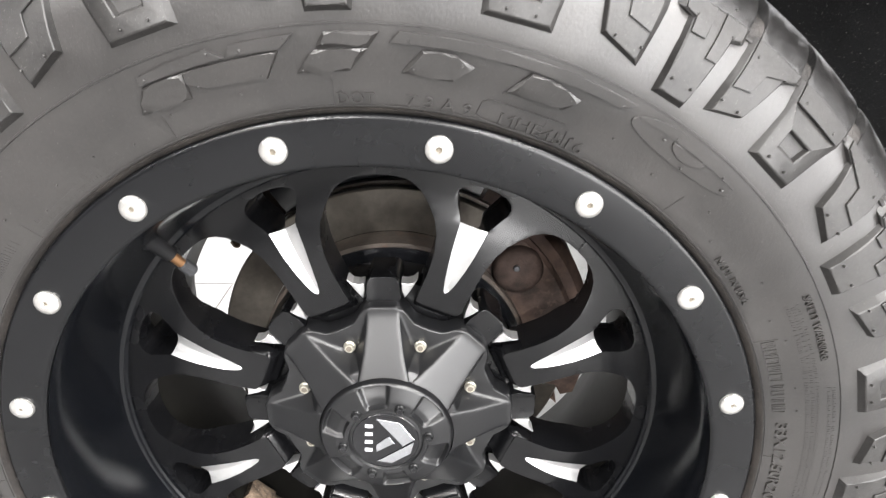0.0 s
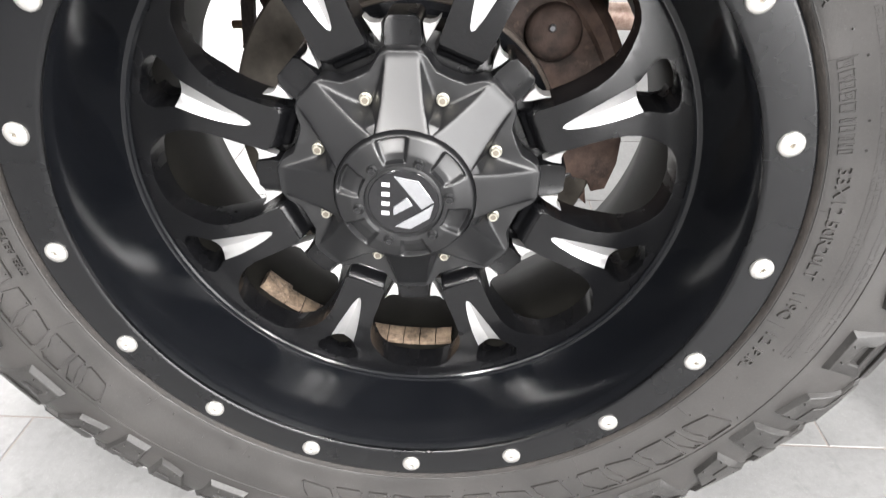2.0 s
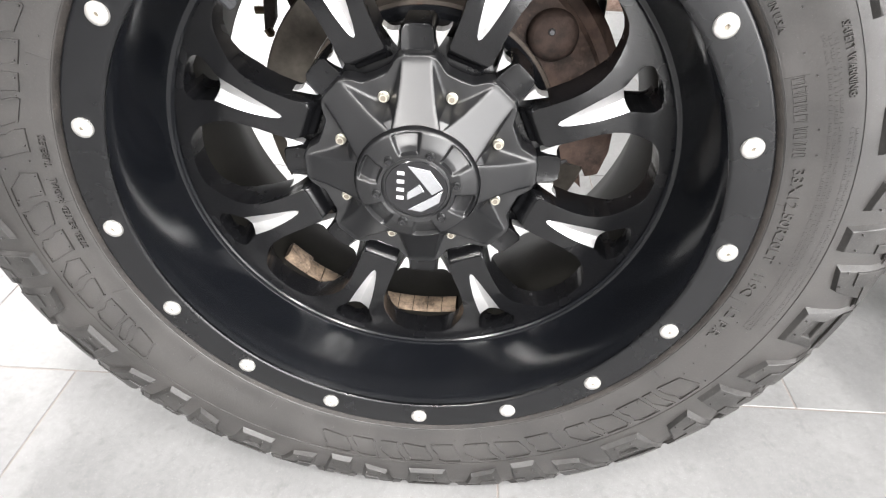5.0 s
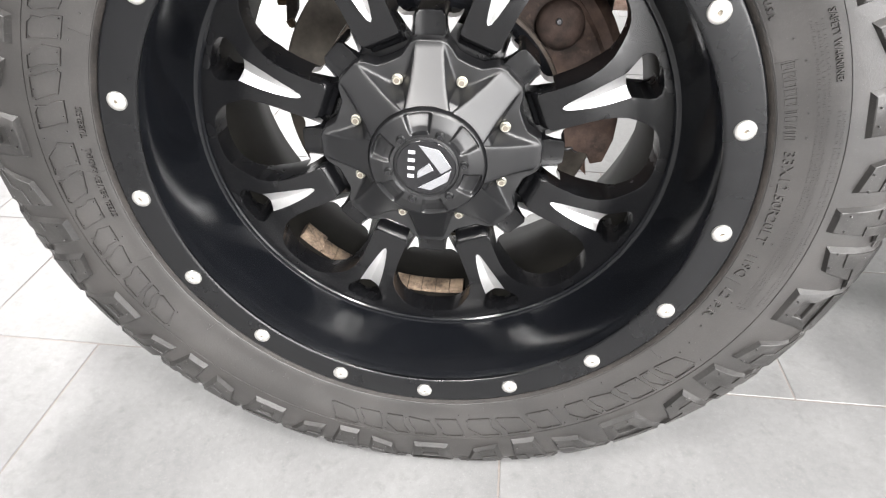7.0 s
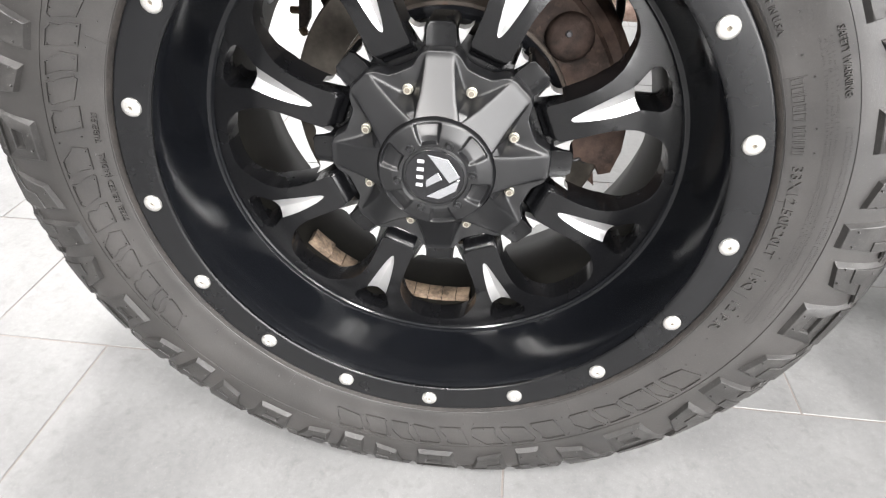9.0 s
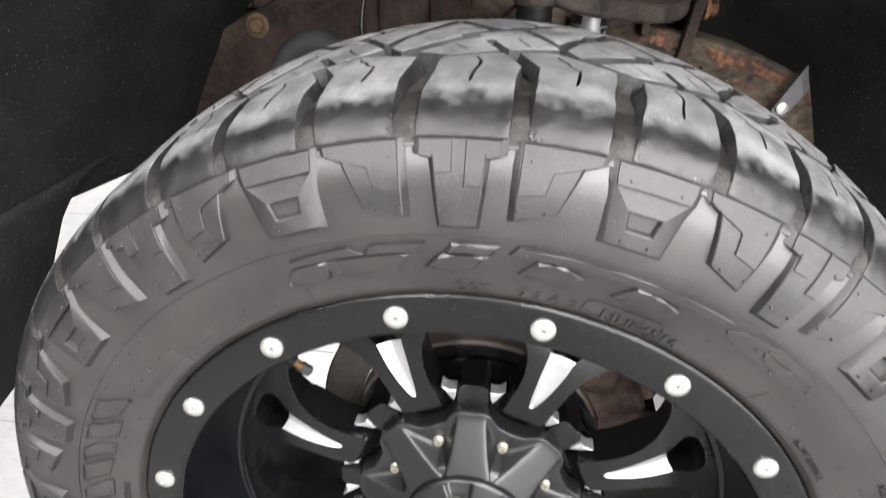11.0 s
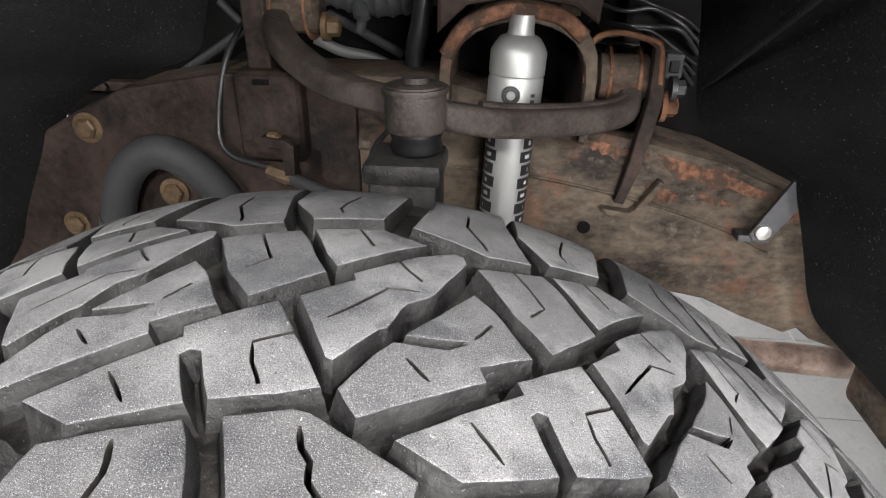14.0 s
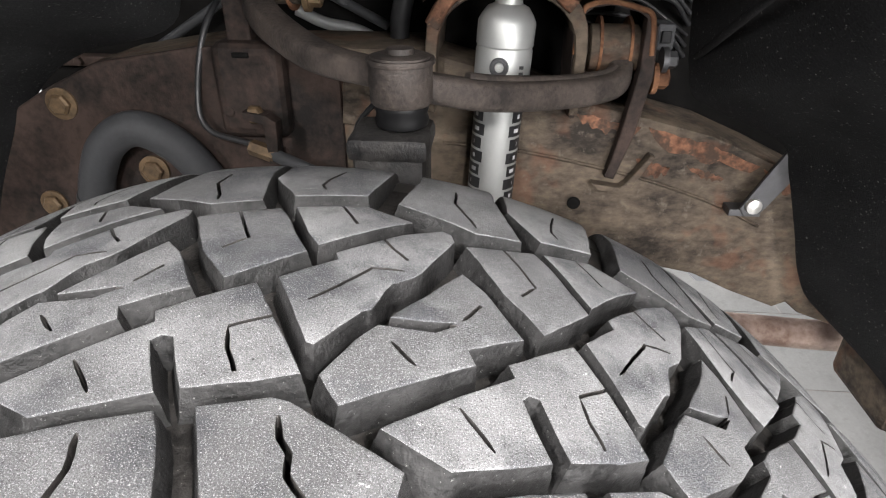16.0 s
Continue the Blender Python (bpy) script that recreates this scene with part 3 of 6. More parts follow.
def block_mesh(outline, holes, slits, lean=None):
    """One tread block: a worn top with slits cut into it, and drafted flanks."""
    loops = [ragged(outline, slits)] + holes
    flat = bmesh.new()
    edges = []
    for loop in loops:
        vs = [flat.verts.new((u * 400, v * 400, 0)) for u, v in loop]
        edges += [flat.edges.new((p, q)) for p, q in zip(vs, vs[1:] + vs[:1])]
    bmesh.ops.triangle_fill(flat, edges=edges, use_beauty=True, use_dissolve=False, normal=(0, 0, 1))
    flat.transform(Matrix.Diagonal((1 / 400, 1 / 400, 1, 1)))
    us, vs = [p[0] for p in outline], [p[1] for p in outline]
    for axis, cuts in ((0, steps(min(us), max(us), 0.009)), (1, steps(min(vs), max(vs), 0.009) + [c for c in (0.001, 0.004, 0.007, 0.0105, 0.0145, 0.019, 0.0285, 0.2845, 0.2915, 0.2985) if min(vs) < c < max(vs)])):
        for c in cuts:
            co, no = [0, 0, 0], [0, 0, 0]
            co[axis], no[axis] = c, 1
            bmesh.ops.bisect_plane(flat, geom=flat.verts[:] + flat.edges[:] + flat.faces[:], plane_co=co, plane_no=no, dist=1e-7)
    for f in flat.faces:
        f.normal_update()
    bmesh.ops.reverse_faces(flat, faces=[f for f in flat.faces if f.normal.z < 0])
    flat.verts.index_update()
    pts = [(v.co.x, v.co.y) for v in flat.verts]
    faces = [[v.index for v in f.verts] for f in flat.faces]
    flat.free()
    rim = {}
    for f in faces:
        for p, q in zip(f, f[1:] + f[:1]):
            rim.setdefault(frozenset((p, q)), []).append((p, q))
    rim = [e[0] for e in rim.values() if len(e) == 1]
    push = {}
    for p, q in rim:
        e = Vector((pts[q][0] - pts[p][0], pts[q][1] - pts[p][1]))
        if e.length > 1e-7:
            n = Vector((e.y, -e.x)).normalized()
            for i in (p, q):
                push[i] = push.get(i, Vector((0, 0))) + n

    grow = {i: 0.06 if beside(pts[i], slits, 0.75, 0.0002) else 0.3 if pts[i][1] < 0.0 else (lean(*pts[i]) if lean else 1.0) for i in push}
    for i in push:
        push[i] = push[i] / max(0.8, push[i].length_squared / 2) if push[i].length > 1e-6 else push[i]

    def down(u, v, d):
        return wheel_point(math.degrees(u / ARC), crown(v) - d, v)

    bm = bmesh.new()
    up = [bm.verts.new(down(u, v, 0)) for u, v in pts]
    for f in faces:
        bm.faces.new([up[i] for i in f])
    rings = [{i: up[i] for i in push}]
    for out, d in FLANK:
        ring = {}
        for i in push:
            k = grow[i] if d > 0.0012 or grow[i] < 1 else 1.0
            at = Vector(pts[i]) + push[i] * out * k
            ring[i] = bm.verts.new(down(at.x, at.y, d))
        rings.append(ring)
    for hi, lo in zip(rings, rings[1:]):
        for p, q in rim:
            if p in hi and q in hi:
                f = bm.faces.new((hi[q], hi[p], lo[p], lo[q]))
                f.material_index = 2 if max(grow[p], grow[q]) < 0.1 else 1
    me = bpy.data.meshes.new("tread_block")
    bm.to_mesh(me)
    bm.free()
    me.materials.append(TREAD)
    me.materials.append(GROOVE)
    me.materials.append(GROOVE_BASE)
    for p in me.polygons:
        c = p.center
        if p.material_index == 1 and crown(c.y) - Vector((c.x, c.z - ZC)).length < 0.0006:
            p.material_index = 0
        p.use_smooth = True
    me.set_sharp_from_angle(angle=radians(46))
    return me


def tread_blocks():
    """One pitch of the tread: five blocks in the middle and two on each shoulder."""
    A = arc_poly
    kinds = []

    def block(outline, table, cuts=(), inside=(), lean=None):
        """cuts: slits that open through an edge (edge, share of it, line, width); inside: slits within the top (line, width)."""
        poly = A(outline)
        slits = []
        for i, f, line, w in sorted(cuts, key=lambda c: (-c[0], -c[1])):
            p, q = Vector(poly[i]), Vector(poly[i + 1 if i + 1 < len(poly) else 0])
            line = wander([tuple(p.lerp(q, f))] + A(line), len(kinds) * 7 + i)
            poly = notch(poly, i, f, line[1:], w)
            slits.append((line, w))
        holes = []
        for k, (line, w) in enumerate(inside):
            line = wander(A(line), len(kinds) * 11 + k)
            holes.append(slit_loop(line, w))
            slits.append((line, w))
        kinds.append((block_mesh(poly, holes, slits, lean), table))

    W = 0.0015
    block([(-6.1, 0.0840), (-0.75, 0.1135), (-1.05, 0.1185), (2.6, 0.1378), (3.4, 0.129), (6.3, 0.0985), (4.6, 0.0935), (1.95, 0.0885), (1.05, 0.100), (0.45, 0.1080), (-0.2, 0.1085), (-0.6, 0.1055), (0.0, 0.0965), (0.85, 0.0860), (-1.0, 0.0810), (-3.25, 0.0752)], PITCH_MID,
          cuts=[(4, 0.28, [(2.55, 0.1135), (3.0, 0.1045), (3.75, 0.0955)], W)], inside=[([(-3.2, 0.0962), (-2.3, 0.0895), (-1.6, 0.0838)], W)],
          lean=lambda u, v: 2.2 if math.degrees(u / ARC) < -3.0 and v < 0.0835 else 1.0)
    block([(-9.1, 0.0990), (-7.7, 0.1199), (-6.4, 0.1340), (-5.2, 0.1470), (-5.0, 0.1500), (-3.7, 0.1655), (-2.55, 0.1570), (-0.5, 0.1337), (-3.2, 0.1215), (-2.75, 0.1150), (-8.05, 0.0895)], PITCH_MID,
          cuts=[(1, 0.3, [(-4.7, 0.1260), (-3.6, 0.1330), (-2.6, 0.1470)], W)], inside=[([(-6.6, 0.1168), (-5.9, 0.1120), (-5.3, 0.1085)], W)])
    block([(-3.5, 0.1905), (0.9, 0.2040), (1.9, 0.1925), (2.9, 0.1775), (4.05, 0.1640), (0.9, 0.1410), (-1.3, 0.1600)], PITCH_MID,
          cuts=[(0, 0.5, [(-0.3, 0.183), (0.6, 0.1708), (-0.4, 0.1612)], W)])
    block([(1.9, 0.2075), (6.0, 0.2180), (9.1, 0.2060), (4.6, 0.1708), (3.65, 0.1810)], PITCH_MID, cuts=[(0, 0.65, [(6.1, 0.1935)], W)])
    block([(3.6, 0.1433), (6.1, 0.1600), (5.8, 0.1652), (9.0, 0.1890), (11.2, 0.2018), (11.7, 0.2000), (11.9, 0.1930), (10.4, 0.1605), (10.0, 0.1560), (9.0, 0.1494), (8.4, 0.1318), (8.05, 0.1300), (6.45, 0.1110), (6.2, 0.1115), (4.95, 0.1272)], PITCH_MID,
          cuts=[(2, 0.68, [(8.7, 0.1745), (9.6, 0.1675)], W)], inside=[([(5.45, 0.1313), (6.6, 0.1422), (7.9, 0.1570), (8.7, 0.1585), (9.6, 0.1590)], W)])
    block([(-3.75, 0.0665), (-1.2, 0.0730), (1.4, 0.0785), (2.0, 0.0720), (3.1, 0.0535), (2.75, 0.0385), (2.7, -0.004), (-4.3, -0.004), (-3.8, 0.042)], PITCH_NEAR,
          inside=[([(-0.8, 0.0700), (-0.25, 0.0590), (-0.35, 0.0510), (-0.7, 0.040), (-0.85, 0.027)], 0.0021)])
    block([(3.1, 0.0815), (5.6, 0.0876), (6.3, 0.0872), (11.3, 0.0710), (11.15, 0.0570), (10.7, 0.034), (10.75, -0.004), (4.4, -0.004), (4.7, 0.0330), (4.8, 0.0548)], PITCH_NEAR,
          inside=[([(6.2, 0.0822), (6.6, 0.0745), (7.1, 0.0704), (7.3, 0.0640), (8.1, 0.0585), (8.0, 0.0462), (7.7, 0.0335)], 0.0021)])
    block([(-0.9, 0.306), (-0.85, 0.2535), (0.95, 0.2260), (5.6, 0.2350), (6.35, 0.2740), (6.5, 0.306)], PITCH_FAR,
          inside=[([(3.0, 0.272), (2.35, 0.254), (2.2, 0.2436), (2.65, 0.2370)], 0.0017)])
    block([(8.9, 0.306), (8.85, 0.2720), (8.0, 0.2300), (11.3, 0.2190), (13.2, 0.2110), (15.9, 0.2170), (14.5, 0.2650), (14.3, 0.306)], PITCH_FAR,
          inside=[([(11.6, 0.265), (11.65, 0.2456), (12.8, 0.2266), (13.2, 0.2175)], 0.0017)])
    n = 22
    for me, table in kinds:
        for k in range(n):
            m = spin(360 / n * k)
            own = me.copy()
            for v in own.vertices:
                v.co = squash(pitched(m @ v.co, table))
            part("tread_block", own, None, TYRE)

    # the grooves run out in shallow ramps on the shoulder
    def ramp(u, v):
        f = min(1.0, max(0.0, (v + 0.003) / 0.033))
        return wheel_point(math.degrees(u / ARC), crown(v) - 0.0012 - 0.0128 * f * f * (3 - 2 * f), v)

    def under(u, v):
        return wheel_point(math.degrees(u / ARC), crown(v) - 0.0175, v)

    for poly in (A([(2.2, 0.034), (2.4, -0.0055), (4.7, -0.0055), (5.1, 0.034)]), A([(10.3, 0.034), (10.4, -0.0055), (12.4, -0.0055), (12.9, 0.034)])):
        bm = prism(poly, ramp, under, 0.006, 0.004)
        bmesh.ops.recalc_face_normals(bm, faces=bm.faces)
        me = bpy.data.meshes.new("groove_ramp")
        bm.to_mesh(me)
        bm.free()
        me.materials.append(GROOVE_BASE)
        for p in me.polygons:
            p.use_smooth = True
        me.set_sharp_from_angle(angle=radians(40))
        for k in range(n):
            m = spin(360 / n * k)
            own = me.copy()
            for v in own.vertices:
                v.co = squash(pitched(m @ v.co, PITCH_NEAR))
            part("groove_ramp", own, None, TYRE)


def groove_skin():
    """The dark rubber at the bottom of the tread grooves, just over the carcass."""
    rows = [(0.3842, -0.0040), (0.3883, 0.0001), (0.3928, 0.0081), (0.3970, 0.0196), (0.4003, 0.036), (0.4027, 0.08), (0.4072, 0.12), (0.4087, YM), (0.4072, 0.19), (0.4027, 0.23), (0.4003, 0.274), (0.3963, 0.2904), (0.3898, 0.3014)]
    return part("tread_base", grounded(revolve(rows, 240)), GROOVE_BASE, TYRE, smooth=60)


groove_skin()
tread_blocks()


def raised(poly, height, bevel=0.0006, lift=0.0):
    """A raised shape on the sidewall; the outline is in degrees and radius."""
    def top(u, v):
        return wheel_point(math.degrees(u / 0.33), v, side(v) - height(v) if callable(height) else side(v) - height)

    def bottom(u, v):
        return wheel_point(math.degrees(u / 0.33), v, side(v) + 0.002)

    return prism([(radians(a) * 0.33, r) for a, r in poly], top, bottom, 0.012, 0.008, bevel, 1)


LUG = [(0.330, -0.0190), (0.336, -0.0190), (0.345, -0.0187), (0.36, -0.0171), (0.372, -0.0132), (0.3845, -0.0064)]


def holed_mesh(poly, hole):
    """A flat outline with a hole: points and faces."""
    bm = bmesh.new()
    edges = []
    for loop in (poly, hole):
        vs = [bm.verts.new((u, v, 0)) for u, v in loop]
        edges += [bm.edges.new((a, b)) for a, b in zip(vs, vs[1:] + vs[:1])]
    bmesh.ops.triangle_fill(bm, edges=edges, use_beauty=True, use_dissolve=False)
    bm.verts.index_update()
    pts = [(v.co.x, v.co.y) for v in bm.verts]
    faces = [[v.index for v in f.verts] for f in bm.faces]
    bm.free()
    return pts, faces


def lug_top(u, v, up=0.0):
    return wheel_point(math.degrees(u / 0.36), v, hermite(LUG, v) - up)


def lug(poly, plates=(), hole=None):
    """A moulded block on the shoulder with drafted sides, thin raised plates on it and sometimes a hole."""
    flat = [(radians(a) * 0.36, r) for a, r in poly]
    cu, cv = sum(p[0] for p in flat) / len(flat), 0.372

    def foot(u, v):
        if hole and abs(u) < radians(2.0) * 0.36 and 0.346 < v < 0.364:
            return wheel_point(math.degrees(u * 0.8 / 0.36), 0.3565 + (v - 0.3565) * 0.75, hermite(LUG, v) + 0.0042)
        r = max(cv + (v - cv) * 1.10, 0.3300)
        return wheel_point(math.degrees((cu + (u - cu) * 1.22) / 0.36), min(r, 0.384), side(min(r, 0.383)) + 0.0008)

    if hole:
        cut = [(radians(a) * 0.36, r) for a, r in hole]
        pts, faces = holed_mesh(flat, cut)
        bm = solid(bmesh.new(), pts, faces, lug_top, foot, 0.0006, 1)
        vs = [bm.verts.new(lug_top(u * 0.85, 0.3565 + (v - 0.3565) * 0.8, -0.0036)) for u, v in cut]
        bm.faces.new(vs)
    else:
        bm = prism(flat, lug_top, foot, 0.03, 0.008, 0.0007, 1)
    for plate in plates:
        prism([(radians(a) * 0.36, r) for a, r in plate], lambda u, v: lug_top(u, v, 0.0013), lambda u, v: lug_top(u, v, -0.001), 0.03, 0.008, 0.0004, 1, bm)
    return bm


def sidewall_lugs():
    square = [(-3.5, 0.3845), (3.5, 0.3845), (3.35, 0.374), (2.75, 0.3415), (-2.75, 0.3415), (-3.35, 0.374)]
    hole = [(-1.55, 0.3615), (1.55, 0.3615), (1.3, 0.3510), (-1.3, 0.3510)]
    rim_plate = [(-3.45, 0.3845), (3.45, 0.3845), (3.25, 0.3735), (-3.25, 0.3735)]
    tee = [(-3.5, 0.3845), (3.5, 0.3845), (3.4, 0.3760), (2.25, 0.3740), (1.75, 0.3370), (-1.75, 0.3370), (-2.25, 0.3740), (-3.4, 0.3760)]
    tee_plates = [[(-3.4, 0.3845), (-0.65, 0.3845), (-0.6, 0.3680), (-2.1, 0.3675), (-2.2, 0.3750), (-3.3, 0.3765)],
                  [(0.55, 0.3845), (3.4, 0.3845), (3.3, 0.3765), (2.2, 0.3750), (2.0, 0.3610), (0.5, 0.3605)]]
    zed = [(-3.0, 0.3845), (3.7, 0.3845), (3.5, 0.3790), (2.0, 0.3750), (0.7, 0.3495), (-3.0, 0.3430), (-3.1, 0.3720)]
    zed_plates = [[(-2.95, 0.3845), (3.6, 0.3845), (3.45, 0.3795), (-0.2, 0.3715), (-0.6, 0.3605), (-3.0, 0.3575)]]

    def flip(rows):
        return [(-a, r) for a, r in reversed(rows)]

    shapes = [(-1.15, tee, tee_plates, None), (7.03, zed, zed_plates, None), (15.21, square, [rim_plate], hole),
              (23.39, flip(zed), [flip(p) for p in zed_plates], None)]
    for at, poly, plates, hollow in shapes:
        bm = lug(poly, plates, hollow)
        bmesh.ops.recalc_face_normals(bm, faces=bm.faces)
        me = bpy.data.meshes.new("sidewall_lug")
        bm.to_mesh(me)
        bm.free()
        me.materials.append(LUGRUB)
        for p in me.polygons:
            p.use_smooth = True
        me.set_sharp_from_angle(angle=radians(24))
        for k in range(11):
            m = spin(at + k * 360 / 11)
            own = me.copy()
            for v in own.vertices:
                v.co = squash(pitched(m @ v.co))
            part("sidewall_lug", own, None, TYRE)


def outlined(poly, height, w=0.0010):
    """A raised hollow outline on the sidewall; the outline is in degrees and radius."""
    pts = [Vector((radians(a) * 0.31, r)) for a, r in poly]
    n = len(pts)
    area = sum(pts[i].x * pts[(i + 1) % n].y - pts[(i + 1) % n].x * pts[i].y for i in range(n))
    inner = []
    for i in range(n):
        a, b, c = pts[i - 1], pts[i], pts[(i + 1) % n]
        d, e = (b - a).normalized(), (c - b).normalized()
        nd, ne = Vector((-d.y, d.x)), Vector((-e.y, e.x))
        if area < 0:
            nd, ne = -nd, -ne
        q = (nd + ne)
        k = w / max(0.35, q.length_squared / 2)
        inner.append(b + q * k)
    flat, faces = holed_mesh([tuple(p) for p in pts], [tuple(p) for p in inner])

    def top(u, v):
        return wheel_point(math.degrees(u / 0.31), v, side(v) - height)

    def bottom(u, v):
        return wheel_point(math.degrees(u / 0.31), v, side(v) + 0.001)

    return solid(bmesh.new(), flat, faces, top, bottom)


def emblem_shapes():
    """Raised block shapes of the maker's mark on the upper sidewall, and slanted outlined blocks on the lower."""
    mark = [
        [(-22.3, 0.303), (-20.5, 0.3158), (-16.0, 0.3160), (-16.6, 0.302)],
        [(-20.4, 0.3170), (-20.1, 0.3215), (-13.0, 0.3240), (-11.5, 0.3178)],
        [(-11.2, 0.3178), (-10.6, 0.3235), (-4.6, 0.3240), (-6.2, 0.3172)],
        [(-15.9, 0.3160), (-6.4, 0.3160), (-8.2, 0.3030), (-14.5, 0.3050), (-16.2, 0.3100)],
        [(-5.2, 0.3035), (-3.0, 0.3150), (2.2, 0.3155), (0.2, 0.3035)],
        [(-2.8, 0.3165), (-1.9, 0.3240), (3.3, 0.3242), (2.3, 0.3165)],
        [(4.2, 0.3188), (5.1, 0.325), (13.7, 0.3245), (20.8, 0.3245), (28.6, 0.3245), (27.4, 0.3185), (20.7, 0.3185), (13.9, 0.3185)],
        [(5.4, 0.3035), (7.3, 0.3165), (10.2, 0.317), (12.6, 0.312), (10.5, 0.302)],
        [(16.2, 0.3035), (18.1, 0.3175), (20.5, 0.317), (23.6, 0.313), (22.4, 0.3045)],
    ]
    for poly in mark:
        part("raised_mark", raised(poly, 0.0030, 0.0018), RUBBER, TYRE, smooth=28)
    # a long oval badge split by a bar, with a half-round boss
    n = 32
    loop = [2 * math.pi * k / n for k in range(n)]
    oval = [(35.9 + 6.9 * math.cos(t), 0.3170 + 0.0088 * math.sin(t)) for t in loop]
    part("raised_mark", raised(oval, 0.0014, 0.0007), RUBBER, TYRE, smooth=28)
    cap = [(29.6, 0.3194)] + [(35.9 + 6.9 * math.cos(t), 0.3170 + 0.0088 * math.sin(t)) for t in loop if 0.3 < t < math.pi - 0.3][::-1] + [(42.2, 0.3194)]
    part("raised_mark", raised(cap, 0.0024, 0.0006), RUBBER, TYRE, smooth=28)
    boss = [(36.0 + 2.1 * math.cos(t), 0.3186 - 0.0062 * math.sin(t)) for t in (math.pi * k / 12 for k in range(13))]
    part("raised_mark", raised(boss, 0.0026, 0.0006), RUBBER, TYRE, smooth=28)
    # slanted outlined blocks standing for the model lettering on both lower sides
    R0, R1 = 0.3020, 0.3245
    H = R1 - R0
    for first, gap_at in ((122.6, 5), (-122.0, 8)):
        at = first
        for k in range(13):
            if k == gap_at:
                at += 1.6
            wdt = (5.2, 2.4, 5.4, 5.0, 5.2, 5.4, 5.6, 6.2, 5.0, 5.0, 4.4, 4.6, 5.6)[k] * (1.18 if first > 0 else 0.98)
            a, b, s = at, at + wdt * 0.80, 0.95

            def q(x, f):
                return (x - s + 2 * s * (1 - f), R0 + H * f)

            form = (((0, 0), (0.09, 1), (0.8, 1), (1, 0.86), (0.9, 0.56), (1, 0.3), (0.94, 0)), ((0, 0), (0.12, 0.5), (0, 1), (0.68, 1), (1, 0.52), (0.78, 0)), ((0.06, 0.14), (0, 0.84), (0.16, 1), (1, 1), (0.93, 0.72), (1, 0.5), (1, 0.1), (0.9, 0)))[(k * 5 + gap_at) % 3]
            poly = [q(a + (b + 0.3 - a) * x, f) for x, f in form]
            part("raised_block", grounded(outlined(poly, 0.0017, 0.0010)), RUBBER, TYRE)
            at += wdt


def curved_words(text, deg0, deg1, r, size, height=0.0016):
    """Raised letters that run clockwise on the sidewall with their tops outward, stretched from one angle to another."""
    pts, faces = words(text, size)
    wide = max(p[0] for p in pts)
    span = radians(deg1 - deg0) * r
    k = span / wide
    pts = [(p[0] * k, p[1]) for p in pts]

    def top(u, v):
        return wheel_point(deg0 + math.degrees(u / r), r + v, side(r + v) - height)

    def bottom(u, v):
        return wheel_point(deg0 + math.degrees(u / r), r + v, side(r + v) + 0.0005)

    bm = solid(bmesh.new(), pts, faces, top, bottom, 0.00035, 1)
    return part("lettering", grounded(bm), RUBBER, TYRE, "raised rubber lettering: " + text.lower())


def small_print(deg0, deg1, r0, rows, pitch, seed):
    """Fine raised print that cannot be read: rows of short bars."""
    rnd = random.Random(seed)
    bm = bmesh.new()
    for k in range(rows):
        r = r0 - k * pitch
        a = deg0 + rnd.uniform(0, 0.8)
        while a < deg1 - rnd.uniform(0, 1.5):
            w = rnd.uniform(0.18, 0.34)
            poly = [(a, r), (a + w, r), (a + w, r - pitch * 0.6), (a, r - pitch * 0.6)]
            top = [bm.verts.new(squash(wheel_point(x, y, side(y) - 0.00025))) for x, y in poly]
            low = [bm.verts.new(squash(wheel_point(x, y, side(y) + 0.0003))) for x, y in poly]
            bm.faces.new(top)
            for i in range(4):
                bm.faces.new((top[i], top[(i + 1) % 4], low[(i + 1) % 4], low[i]))
            a += w + rnd.choice((0.12, 0.14, 0.14, 0.45))
    o = part("small_print", bm, RUBBER, TYRE)
    tagged(o, kind="stuff")


